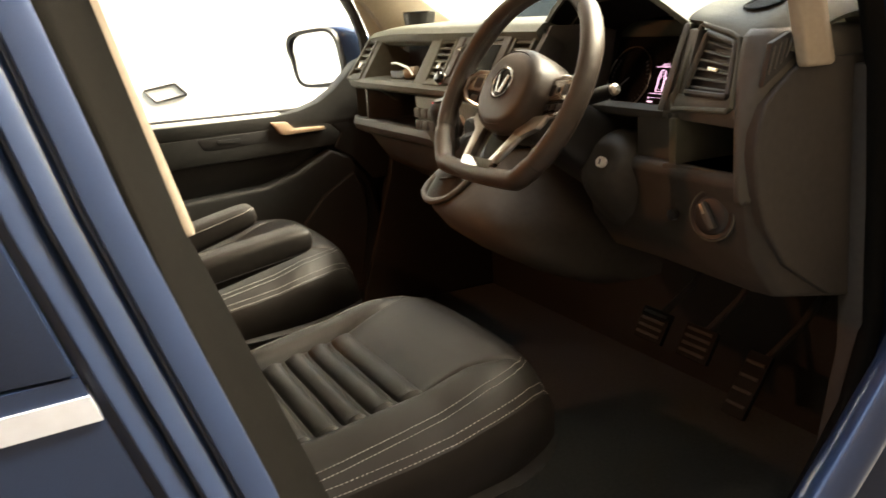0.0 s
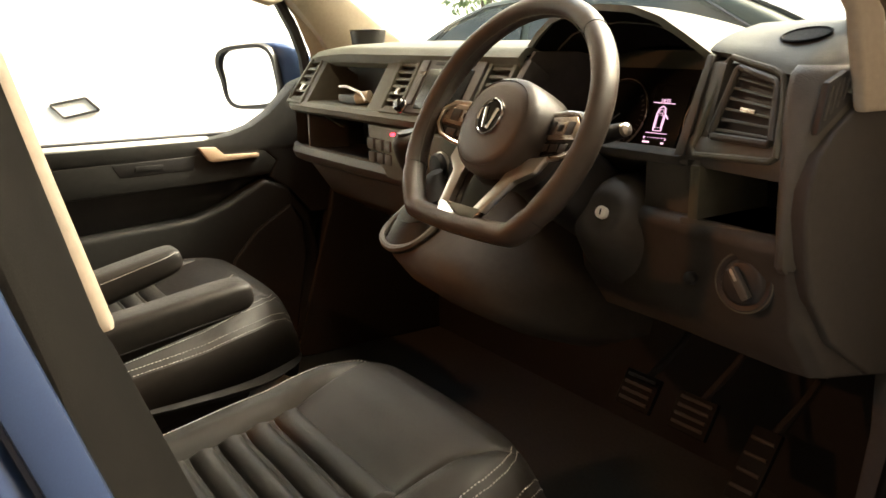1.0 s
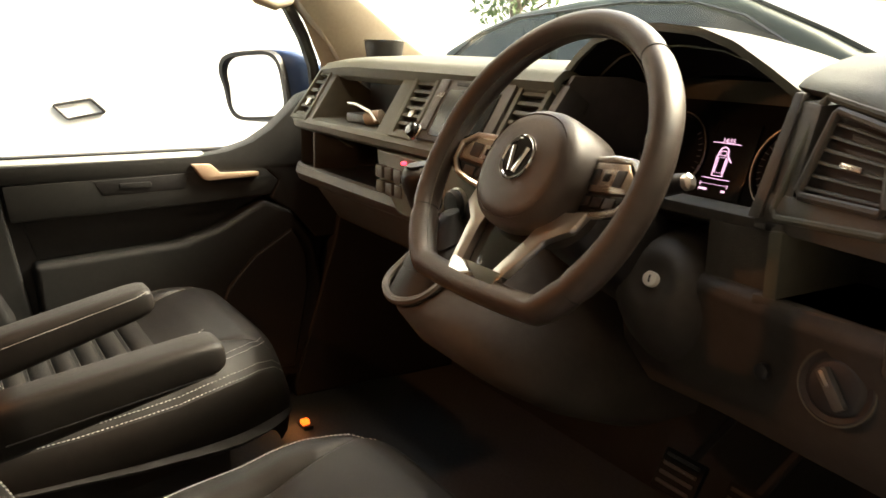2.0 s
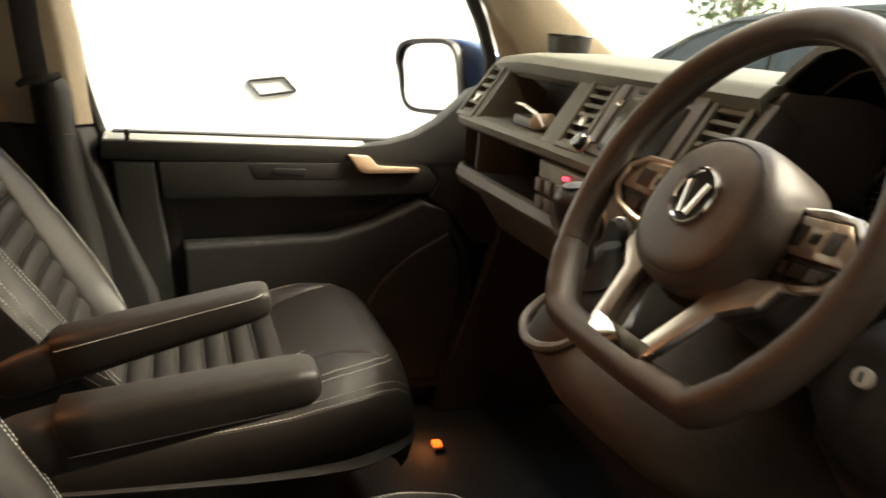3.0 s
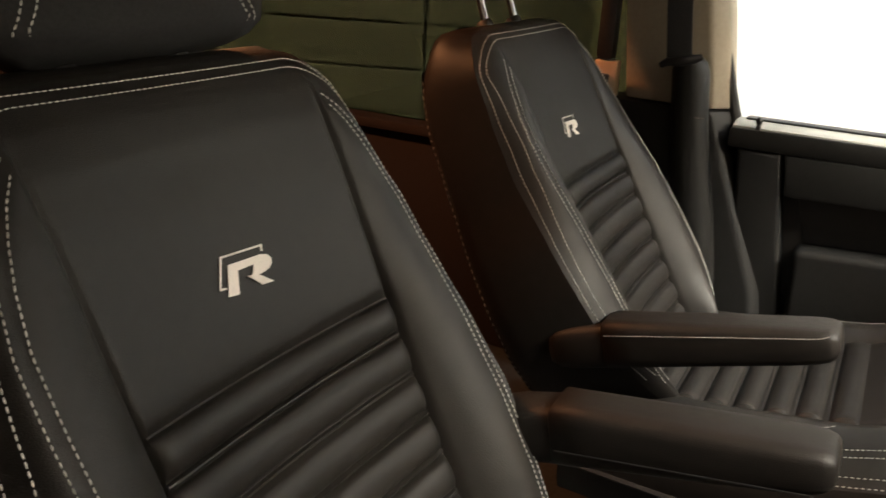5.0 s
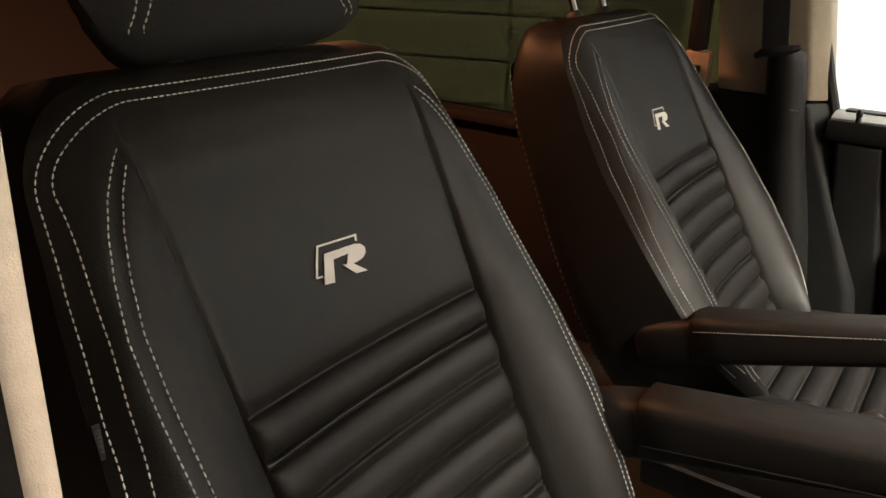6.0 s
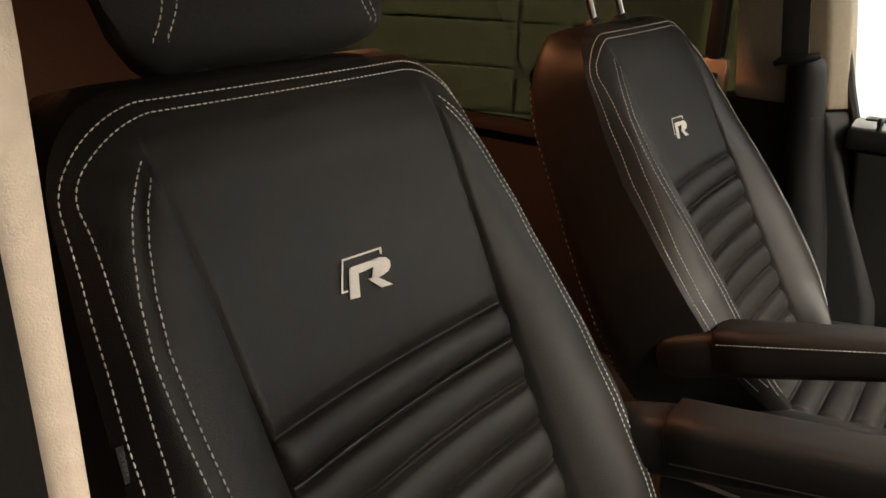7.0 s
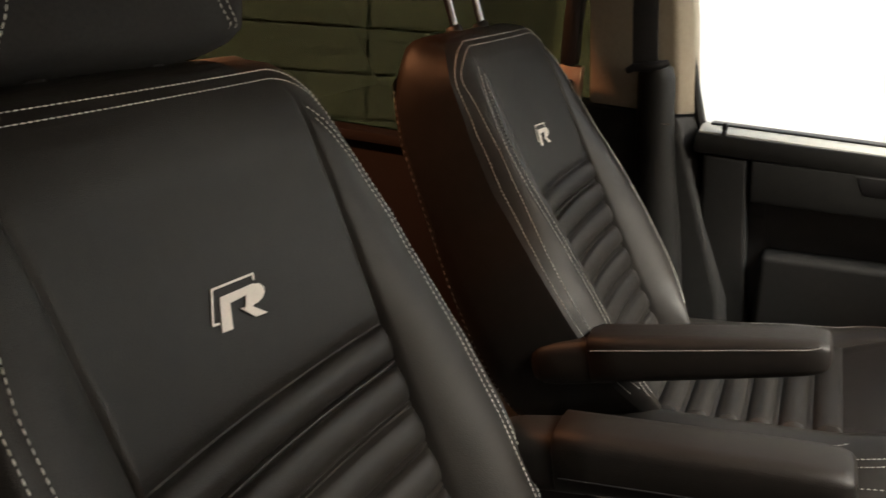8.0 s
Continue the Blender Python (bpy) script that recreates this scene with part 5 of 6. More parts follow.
loop = [end_at(-0.17, -0.26, 0.0), end_at(1.07, -0.22, 0.0), end_at(1.10, 0.70, 0.0), end_at(1.04, 1.06, 0.0), end_at(0.85, 1.10, 0.0), end_at(-0.16, 1.07, 0.0)]
pts = [loop[i] + (loop[(i + 1) % 6] - loop[i]) * q for i in range(6) for q in np.linspace(0.06, 0.94, 5)]
part("vent_surround", tube(pts, 0.0045, 8, closed=True), PLASTIC_TOP, dv, "grey rounded surround")
for i in range(6):
    k = 0.10 + i * 0.145
    part("slat", bevelled(loft([[end_at(u, k, -0.001), end_at(u, k + 0.035, -0.002), end_at(u, k + 0.06, -0.014), end_at(u, k + 0.02, -0.014)] for u in (0.05, 0.5, 0.95)]), 0.0006), PLASTIC_TOP, dv)
part("vent_tab", bevelled(loft([[end_at(u, k, q) for k, q in ((0.40, 0.003), (0.47, 0.003), (0.47, -0.004), (0.40, -0.004))] for u in (0.40, 0.66)]), 0.0015), SATIN, dv, "satin tab")
# cubby
part("cubby_floor", rbox((0.62, 0.785, 0.640), (0.79, 0.98, 0.655), 0.004), PLASTIC, de)
part("cubby_back", rbox((0.64, 0.93, 0.64), (0.79, 0.95, 0.73), 0.002), PLASTIC_BLACK, de)
part("cubby_roof", rbox((0.62, 0.795, 0.722), (0.79, 0.98, 0.732), 0.003), PLASTIC_BLACK, de)
part("cubby_post", rbox((0.632, 0.786, 0.648), (0.650, 0.96, 0.726), 0.005), PLASTIC_TOP, de, "grey post")
part("knee_cover", rbox((0.535, 0.806, 0.64), (0.634, 0.96, 0.728), 0.005), PLASTIC, de, "dark grey cover beside the column")
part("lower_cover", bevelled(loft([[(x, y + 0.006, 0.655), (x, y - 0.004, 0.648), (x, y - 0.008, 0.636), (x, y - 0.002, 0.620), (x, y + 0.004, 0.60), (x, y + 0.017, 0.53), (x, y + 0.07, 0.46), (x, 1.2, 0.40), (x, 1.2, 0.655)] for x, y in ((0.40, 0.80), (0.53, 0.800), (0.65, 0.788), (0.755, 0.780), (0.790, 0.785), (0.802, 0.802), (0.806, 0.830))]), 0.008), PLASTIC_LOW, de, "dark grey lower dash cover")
lm = Matrix.Translation((0.733, 0.786, 0.588)) @ pose(0, 0, 0, 84, 0, 10)
ls = part("light_switch", lathe([(0.040, -0.01), (0.040, 0.004), (0.036, 0.007), (0.030, 0.006), (0.027, 0.010), (0.024, 0.011), (0.004, 0.011)], lm, 32), PLASTIC_BLACK, de, "round black light switch")
part("switch_ring", tube([lm @ Vector((0.0385 * math.cos(a), 0.0385 * math.sin(a), 0.005)) for a in np.linspace(0, 2 * math.pi, 36, endpoint=False)], 0.0012, 6, closed=True), PLASTIC_TOP, ls, "thin grey ring")
grip = rbox((-0.006, -0.022, 0.010), (0.006, 0.022, 0.022), 0.003)
grip.transform(lm @ pose(0, 0, 0, 0, 0, 35))
part("switch_grip", grip, PLASTIC, ls)
mk = rbox((-0.002, 0.004, 0.0215), (0.002, 0.020, 0.0228), 0.0005)
mk.transform(lm @ pose(0, 0, 0, 0, 0, 35))
part("switch_mark", mk, SATIN, ls)
part("dimmer", lathe([(0.009, -0.005), (0.009, 0.004), (0.006, 0.006)], Matrix.Translation((0.643, 0.788, 0.572)) @ pose(0, 0, 0, 86, 0, 0), 16), PLASTIC_BLACK, de, "small black button")
# side panel towards the door, with the side window vent
part("side_panel", prism([(0.865, 0.812), (0.822, 0.782), (0.795, 0.756), (0.781, 0.718), (0.779, 0.685), (0.787, 0.63), (0.804, 0.58), (0.85, 0.515), (0.95, 0.45), (1.05, 0.43), (1.05, 0.812)], "x", 0.79, 0.814, 0.006, 3), PLASTIC_LOW, de, "dark grey end cap")
sv = part("side_vent", prism([(0.806, 0.838), (0.842, 0.852), (0.860, 0.826), (0.850, 0.815), (0.792, 0.778)], "x", 0.800, 0.810, 0.003), PLASTIC_BLACK, de, "black side window vent")
for i in range(4):
    part("slat", tube([(0.8105, 0.801 + i * 0.011, 0.796 + i * 0.007), (0.8105, 0.812 + i * 0.011, 0.834 + i * 0.004)], 0.0014, 6), PLASTIC, sv)
part("defroster", lathe([(0.052, 0.0), (0.054, 0.002), (0.050, 0.003), (0.046, 0.001), (0.002, 0.001)], Matrix.Translation((0.716, 0.893, 0.8898)) @ pose(0, 0, 0, 19, 0, 0) @ Matrix.Diagonal((0.62, 0.52, 1, 1)), 32), DEEP_BLACK, de, "oval black windscreen vent")

# steering column with stalks and lock
co = thing("steering_column", (0.42, 0.78, 0.70), "dark grey steering column shroud with ignition lock", "steering column")
TILT = radians(28.8)
WN = Vector((0, -math.cos(TILT), math.sin(TILT)))     # towards the driver
WU = Vector((0, math.sin(TILT), math.cos(TILT)))
WC = Vector((0.410, 0.640, 0.770))
def wheel_at(x, u, n=0.0):
    return WC + Vector((x, 0, 0)) + WU * u + WN * n
rings = []
for n, w, h, c in ((-0.055, 0.050, 0.044, -0.008), (-0.075, 0.060, 0.052, -0.012), (-0.13, 0.062, 0.056, -0.018), (-0.20, 0.062, 0.058, -0.024), (-0.30, 0.062, 0.06, -0.03)):
    rings.append([wheel_at(w * math.copysign(abs(math.cos(a)) ** 0.6, math.cos(a)), c + h * math.copysign(abs(math.sin(a)) ** 0.6, math.sin(a)), n) for a in np.linspace(0, 2 * math.pi, 28, endpoint=False)])
part("shroud", loft(rings), PLASTIC_BLACK, co, "black column shroud", smooth=55)
km = Matrix.Translation((0.496, 0.762, 0.642)) @ pose(0, 0, 0, 68, 0, 18)
bz = part("lock_boss", loft([[km @ Vector((r * math.cos(a), r * 1.05 * math.sin(a), h)) for a in np.linspace(0, 2 * math.pi, 28, endpoint=False)] for h, r in ((-0.22, 0.110), (-0.14, 0.094), (-0.08, 0.079), (-0.035, 0.063), (-0.012, 0.048), (-0.003, 0.036), (0.0, 0.027), (-0.003, 0.020))]), PLASTIC_LOW, co, "rounded dark boss", smooth=60)
part("ignition_lock", lathe([(0.0095, -0.006), (0.0095, 0.004), (0.0085, 0.0055), (0.002, 0.006)], km, 28), LOCK_METAL, bz, "bright ignition lock")
part("key_slot", (lambda b: (b.transform(km), b)[1])(rbox((-0.0011, -0.0045, 0.005), (0.0011, 0.0045, 0.0068), 0.0004)), PLASTIC_BLACK, bz)
for sg in (-1, 1):
    a, b = wheel_at(sg * 0.05, 0.020, -0.095), wheel_at(sg * 0.150, 0.046, -0.085)
    st = part("stalk", tube([a, a + (b - a) * 0.3, a + (b - a) * 0.7, b], [0.012, 0.011, 0.0125, 0.0105], 14), PLASTIC_BLACK, co, "black control stalk")
    part("stalk_tip", tube([b - (b - a).normalized() * 0.010, b + (b - a).normalized() * 0.006, b + (b - a).normalized() * 0.010], [0.0105, 0.0092, 0.004], 14), SATIN, st, "satin ring at the tip")

# steering wheel
sw = thing("steering_wheel", tuple(WC), "flat-bottomed leather steering wheel with chrome spokes", "steering wheel")
RR = 0.189
def rim_pt(a):
    """The rim's middle line, flattened at the bottom."""
    x, u = RR * math.cos(a), RR * math.sin(a)
    lim = -0.148
    if u < lim:
        u = lim - (lim - u) * 0.12
    return x, u
N = 96
rings = []
cent = [rim_pt(2 * math.pi * i / N) for i in range(N)]
for i in range(N):
    x, u = cent[i]
    xa, ua = cent[i - 1]
    xb, ub = cent[(i + 1) % N]
    d = Vector((xb - xa, ub - ua)).normalized()
    side = Vector((d.y, -d.x))
    ang = math.degrees(2 * math.pi * i / N)
    thick_r = 0.0172
    thick_r += 0.0014 * sum(math.exp(-((ang - c) / 14) ** 2) for c in (32, 148, 215, 325))
    if min(abs(ang - q) for q in (52, 206, 322)) < 1.9:
        thick_r -= 0.0016
    rings.append([wheel_at(x + side.x * thick_r * 0.92 * math.cos(b), u + side.y * thick_r * 0.92 * math.cos(b), thick_r * 1.08 * math.sin(b)) for b in np.linspace(0, 2 * math.pi, 20, endpoint=False)])
rings.append(rings[0])
bm = loft(rings, caps=False)
bmesh.ops.remove_doubles(bm, verts=bm.verts, dist=1e-6)
bmesh.ops.recalc_face_normals(bm, faces=bm.faces)
rm = part("rim", bm, LEATHER_WHEEL, sw, "black leather rim", smooth=70)
for ang in (52, 206, 322):
    x, u = rim_pt(radians(ang))
    k = math.hypot(x, u)
    part("rim_seam", tube([wheel_at(x + (x / k) * 0.0152 * math.cos(b), u + (u / k) * 0.0152 * math.cos(b), 0.0172 * math.sin(b)) for b in np.linspace(0, 2 * math.pi, 24, endpoint=False)], 0.0009, 5, closed=True), RUBBER, rm)
inner_line = [wheel_at(rim_pt(a)[0] * 0.912, rim_pt(a)[1] * 0.912, 0.006) for a in np.linspace(0, 2 * math.pi, 200)]
part("rim_stitching", stitches(inner_line, 0.0055, 0.0045, 0.0008), PLASTIC_TOP, rm, "grey stitching inside the rim", kind="stuff")
def pad_ring(n, r):
    out = []
    for a in np.linspace(0, 2 * math.pi, 44, endpoint=False):
        c, q = math.cos(a), math.sin(a)
        out.append(wheel_at(math.copysign(abs(c) ** 0.9, c) * r * 0.082, -0.002 + math.copysign(abs(q) ** 0.9, q) * r * 0.076, n))
    return out
ab = part("airbag_cover", loft([pad_ring(n, r) for n, r in ((-0.060, 0.98), (-0.040, 1.0), (-0.014, 1.0), (0.000, 0.985), (0.008, 0.95), (0.013, 0.90), (0.0155, 0.865), (0.0140, 0.850), (0.0160, 0.835), (0.0185, 0.72), (0.021, 0.45), (0.0215, 0.02))]), LEATHER_WHEEL, sw, "round dark padded centre", smooth=50)
wm = Matrix((Vector((1, 0, 0)), WU, WN)).transposed().to_4x4()
em = Matrix.Translation(wheel_at(0, 0.004, 0.0215)) @ wm
part("badge_ring", tube([em @ Vector((0.0265 * math.cos(a), 0.0265 * math.sin(a), 0.001)) for a in np.linspace(0, 2 * math.pi, 36, endpoint=False)], 0.0024, 8, closed=True), CHROME, ab, "chrome ring badge")
part("badge_plate", lathe([(0.025, -0.001), (0.025, 0.0008), (0.002, 0.0012)], em, 32), GLOSS_BLACK, ab)
slants = [((-0.013, 0.013), (-0.004, -0.018)), ((0.013, 0.013), (0.004, -0.018))]
part("badge_bars", join(*[tube([em @ Vector((*a, 0.0015)), em @ Vector((*b, 0.0015))], 0.0032, 6) for a, b in slants]), CHROME, ab, "plain chrome bars")
# spokes: left, right and a forked lower one
def spoke_at(x, u, n=0.0):
    """A place on a side spoke, which comes forward from the hub to the rim."""
    return wheel_at(x, u, n - 0.032 + 0.024 * min(1.0, max(0.0, (abs(x) - 0.06) / 0.11)))
def spoke_plate(sg, outline, n0, n1, bev):
    return bevelled(loft([[spoke_at(sg * x, u, n) for x, u in outline] for n in (n0, n1)]), bev)
for sg in (-1, 1):
    sp = part("spoke", spoke_plate(sg, [(0.050, 0.032), (0.110, 0.037), (0.150, 0.036), (0.176, 0.028), (0.178, -0.014), (0.150, -0.026), (0.050, -0.036)], -0.014, 0.0, 0.004), PLASTIC_BLACK, sw, "black spoke with buttons")
    part("spoke_trim", tube([spoke_at(sg * x, u, 0.002) for x, u in [(0.060, 0.033), (0.110, 0.036), (0.146, 0.033), (0.166, 0.018), (0.166, -0.006), (0.152, -0.022), (0.125, -0.029), (0.080, -0.034)]], 0.0040, 8), SATIN, sp, "satin metal trim")
    part("upper_plate", spoke_plate(sg, [(0.055, 0.030), (0.140, 0.030), (0.160, 0.013), (0.159, -0.004), (0.055, -0.005)], 0.000, 0.005, 0.002), SPOKE_METAL, sp, "dark satin metal upper plate")
    part("button_pad", spoke_plate(sg, [(0.060, -0.007), (0.155, -0.006), (0.146, -0.021), (0.060, -0.030)], 0.000, 0.004, 0.002), GLOSS_BLACK, sp, "glossy lower pad")
    for q, (x0, x1) in enumerate(((0.078, 0.096), (0.100, 0.122), (0.126, 0.143))):
        bt = part("button", spoke_plate(sg, [(x0, 0.022), (x1, 0.022), (x1, 0.003), (x0, 0.003)], 0.004, 0.0062, 0.001), PLASTIC_BLACK if q != 1 else SATIN, sp, "satin framed button" if q == 1 else "dark button")
        if q == 1:
            part("button_centre", spoke_plate(sg, [(x0 + 0.005, 0.017), (x1 - 0.005, 0.017), (x1 - 0.005, 0.008), (x0 + 0.005, 0.008)], 0.006, 0.0072, 0.0006), GLOSS_BLACK, bt)
    for x0 in (0.076, 0.100, 0.124):
        part("button", spoke_plate(sg, [(x0, -0.010), (x0 + 0.019, -0.010), (x0 + 0.019, -0.020), (x0, -0.022)], 0.003, 0.0052, 0.0008), PLASTIC_BLACK, sp, "dark button")
def fork(x, u, n=0.0):
    return wheel_at(x, u, 0.010 - 0.024 * max(0.0, (u + 0.138) / 0.09) + n)
fk = part("lower_spoke", bevelled(loft([[fork(x, u, n) for x, u in [(-0.060, -0.050), (-0.034, -0.140), (0.034, -0.140), (0.060, -0.050)]] for n in (-0.016, -0.006)]), 0.003), GLOSS_BLACK, sw, "glossy black lower spoke")
for sg in (-1, 1):
    outline = [(0.050, -0.040), (0.105, -0.030), (0.100, -0.056), (0.072, -0.076), (0.050, -0.136), (0.034, -0.140), (0.030, -0.128), (0.046, -0.080)]
    part("fork_trim", bevelled(loft([[fork(sg * x, u, -0.008) for x, u in outline], [fork(sg * x, u, 0.004) for x, u in outline]]), 0.003), SATIN, fk, "bright satin fork")
part("fork_foot", bevelled(loft([[fork(x, u, n) for x, u in [(-0.050, -0.126), (0.050, -0.126), (0.044, -0.148), (-0.044, -0.148)]] for n in (-0.006, 0.005)]), 0.003), CHROME, fk, "bright chrome foot")

# pedals
def pedal(x, y, z, w, h, lean, name):
    p = thing(name, (x, y, z), "black rubber faced metal pedal", "pedal", group="pedals")
    m = Matrix.Translation((x, y, z)) @ pose(0, 0, 0, -lean, 0, 0)
    bm = rbox((-w / 2, -0.006, -h / 2), (w / 2, 0.006, h / 2), 0.004)
    bm.transform(m)
    # Pad blackened to the footwell's shade.
    part("pad", bm, DEEP_BLACK, p)
    for i in range(4):
        b = rbox((-w * 0.4, -0.009, -h * 0.35 + i * h * 0.22), (w * 0.4, -0.005, -h * 0.35 + i * h * 0.22 + 0.006), 0.001)
        b.transform(m)
        part("rib", b, RUBBER, p)
    part("arm", tube([m @ Vector((0, 0.006, h * 0.3)), m @ Vector((0, 0.06, h * 0.5 + 0.08)), m @ Vector((0, 0.10, h * 0.5 + 0.22))], 0.008, 8), RUBBER, p)
pedal(0.47, 1.02, 0.24, 0.085, 0.07, 30, "brake_pedal")
pedal(0.34, 1.02, 0.24, 0.085, 0.07, 30, "clutch_pedal")
pedal(0.60, 1.02, 0.20, 0.055, 0.13, 35, "accelerator_pedal")

# ---- loose things in the cab ----
tub = thing("dash_tub", (-0.655, 1.0, 0.872), "small round black tub standing on the dash top", "tub")
part("tub_body", lathe([(0.040, 0), (0.043, 0.004), (0.047, 0.034), (0.047, 0.040), (0.044, 0.040), (0.042, 0.012), (0.002, 0.012)], Matrix.Translation((-0.655, 1.0, 0.873)), 32), PLASTIC_BLACK, tub)
part("tub_rim", tube([(-0.655 + 0.047 * math.cos(a), 1.0 + 0.047 * math.sin(a), 0.913) for a in np.linspace(0, 2 * math.pi, 32, endpoint=False)], 0.0022, 6, closed=True), GLOSS_BLACK, tub, "glossy rim")

hol = thing("phone_holder", (-0.37, 0.83, 0.749), "dark folded phone holder lying in the open shelf", "holder")
part("holder_body", rbox((-0.42, 0.79, 0.749), (-0.33, 0.86, 0.768), 0.004), PLASTIC_BLACK, hol)
part("holder_clip", tube([(-0.43, 0.80, 0.785), (-0.36, 0.785, 0.788), (-0.30, 0.785, 0.778), (-0.285, 0.79, 0.760)], 0.0035, 8), SATIN, hol, "thin satin clip")
solid("card_roll", lathe([(0.012, 0), (0.014, 0.002), (0.014, 0.036), (0.010, 0.038)], Matrix.Translation((-0.325, 0.79, 0.763)) @ pose(0, 0, 0, 0, 82, 30), 20), BEIGE, "small beige roll lying in the dash shelf", "roll")

# ---- passenger's seat belt ----
sb = thing("seat_belt", (-0.75, -0.02, 0.3), "dark grey seat belt hanging down the centre pillar", "seat belt")
def ribbon(pts, half, depth):
    rings = []
    for (x, y, z), w in pts:
        rings.append([(x + depth, y - w, z), (x + depth, y + w, z), (x - depth * 0.2, y + w, z), (x - depth * 0.2, y - w, z)])
    return bevelled(loft(rings), min(0.002, depth * 0.4))
part("upper_strap", ribbon([((-0.765, -0.092, 1.12), 0.024), ((-0.758, -0.075, 0.95), 0.024), ((-0.752, -0.064, 0.85), 0.024), ((-0.746, -0.050, 0.755), 0.024)], 0.025, 0.004), CLOTH, sb, "dark woven strap")
part("belt_guide", tube([(-0.738, -0.082, 0.745), (-0.735, -0.070, 0.753), (-0.732, -0.045, 0.756), (-0.735, -0.018, 0.764), (-0.740, -0.008, 0.768)], [0.006, 0.008, 0.009, 0.008, 0.006], 10), PLASTIC_BLACK, sb, "black belt guide")
part("belt_sleeve", loft([[(-0.775 + 0.040 * math.cos(a), y + w * math.sin(a), z) for a in np.linspace(0, 2 * math.pi, 20, endpoint=False)]
     for y, w, z in ((-0.036, 0.018, 0.765), (-0.033, 0.030, 0.755), (-0.031, 0.036, 0.735), (-0.026, 0.036, 0.69), (-0.020, 0.036, 0.64), (-0.008, 0.040, 0.56), (0.010, 0.045, 0.46), (0.030, 0.050, 0.33), (0.05, 0.05, 0.15))]), PLASTIC_DOOR, sb, "dark padded belt sleeve", smooth=60)
part("sleeve_mark", rbox((-0.736, -0.004, 0.655), (-0.733, 0.012, 0.657), 0.0005), SATIN, sb)

# ---- grab handle on the screen pillar ----
gh = thing("grab_handle", (-0.745, 0.75, 1.0), "beige grab handle on the windscreen pillar", "grab handle")
part("handle_bar", tube([(-0.765, 0.66, 1.10), (-0.735, 0.68, 1.04), (-0.722, 0.715, 1.0), (-0.722, 0.755, 0.988), (-0.73, 0.79, 1.0), (-0.755, 0.82, 1.03)], 0.013, 12), BEIGE, gh)

# ---- step light ----
slt = thing("step_light", (-0.59, 0.752, 0.0), "small glowing amber courtesy light low in the footwell", "lamp")
part("light_body", rbox((-0.612, 0.742, 0.0), (-0.568, 0.766, 0.010), 0.003), PLASTIC_BLACK, slt)
part("light_lens", rbox((-0.598, 0.742, 0.008), (-0.578, 0.762, 0.020), 0.004), LAMP_AMBER, slt, "glowing amber lens")
sd = bpy.data.lights.new("step_glow", "POINT")
sd.energy, sd.color, sd.shadow_soft_size = 0.018, (1.0, 0.38, 0.12), 0.01
sg_ = new("step_glow", sd)
sg_.location = (-0.60, 0.735, 0.035)

# ---- roof lamps ----
for nm, y in (("roof_lamp", 0.585), ("roof_lamp", -0.80)):
    rl = thing(nm, (-0.03, y, 1.265), "small warm roof lamp with a clear cover", "lamp", group="roof lamps")
    part("lamp_base", rbox((-0.11, y - 0.065, 1.266), (0.05, y + 0.065, 1.272), 0.004), PLASTIC_TOP, rl)
    part("lamp_ring", tube([(-0.03 + 0.056 * math.cos(a), y + 0.056 * math.sin(a), 1.263) for a in np.linspace(0, 2 * math.pi, 28, endpoint=False)], 0.004, 6, closed=True), BEIGE, rl)

# ---- door mirror ----
dm_ = thing("door_mirror", (-1.05, 0.88, 0.70), "blue door mirror with a black edged glass", "mirror")
TL, TR, BL = Vector((-1.186, 0.749, 0.872)), Vector((-0.985, 0.862, 0.890)), Vector((-1.174, 0.775, 0.682))
EU, EV = (TR - TL), (BL - TL)
MN = EU.cross(EV).normalized()
if MN.y < 0:
    MN = -MN
def oval(k, off, way=None):
    c = TL + EU / 2 + EV / 2
    out = []
    for a in np.linspace(0, 2 * math.pi, 40, endpoint=False):
        ca, sa = math.cos(a), math.sin(a)
        u = math.copysign(abs(ca) ** 0.5, ca) * (0.5 * k)
        v = math.copysign(abs(sa) ** 0.5, sa) * (0.5 * k)
        if u < 0 and v > 0:
            u *= 0.92
        out.append(c + EU * u + EV * v + (way or MN) * off)
    return out
glass_bm = loft([oval(0.86, 0.004), oval(0.86, 0.010)])
hub = TL + EU / 2 + EV / 2
glass_bm.transform(Matrix.Translation(hub) @ Matrix.Rotation(radians(-5), 4, EU.normalized()) @ Matrix.Translation(-hub))
part("mirror_glass", glass_bm, MIRROR, dm_, "mirror glass")
part("mirror_edge", loft([oval(0.87, 0.012), oval(0.88, -0.003), oval(0.975, -0.004), oval(0.995, 0.006), oval(0.995, 0.014)]), PLASTIC_BLACK, dm_, "black housing edge", smooth=60)
part("mirror_shell", loft([oval(0.995, 0.014)] + [oval(k, off, Vector((0.34, 0.94, 0.0))) for k, off in ((1.01, 0.03), (1.01, 0.06), (0.96, 0.095), (0.84, 0.122), (0.55, 0.14), (0.1, 0.146))]), PAINT, dm_, "blue painted shell", smooth=60)
part("mirror_arm", bevelled(loft([[(-1.0, 0.88, 0.745), (-1.0, 0.95, 0.745), (-1.0, 0.95, 0.71), (-1.0, 0.88, 0.71)], [(-0.85, 0.90, 0.745), (-0.85, 0.97, 0.745), (-0.85, 0.97, 0.69), (-0.85, 0.90, 0.69)]]), 0.01), PLASTIC_BLACK, dm_, "black mirror arm")

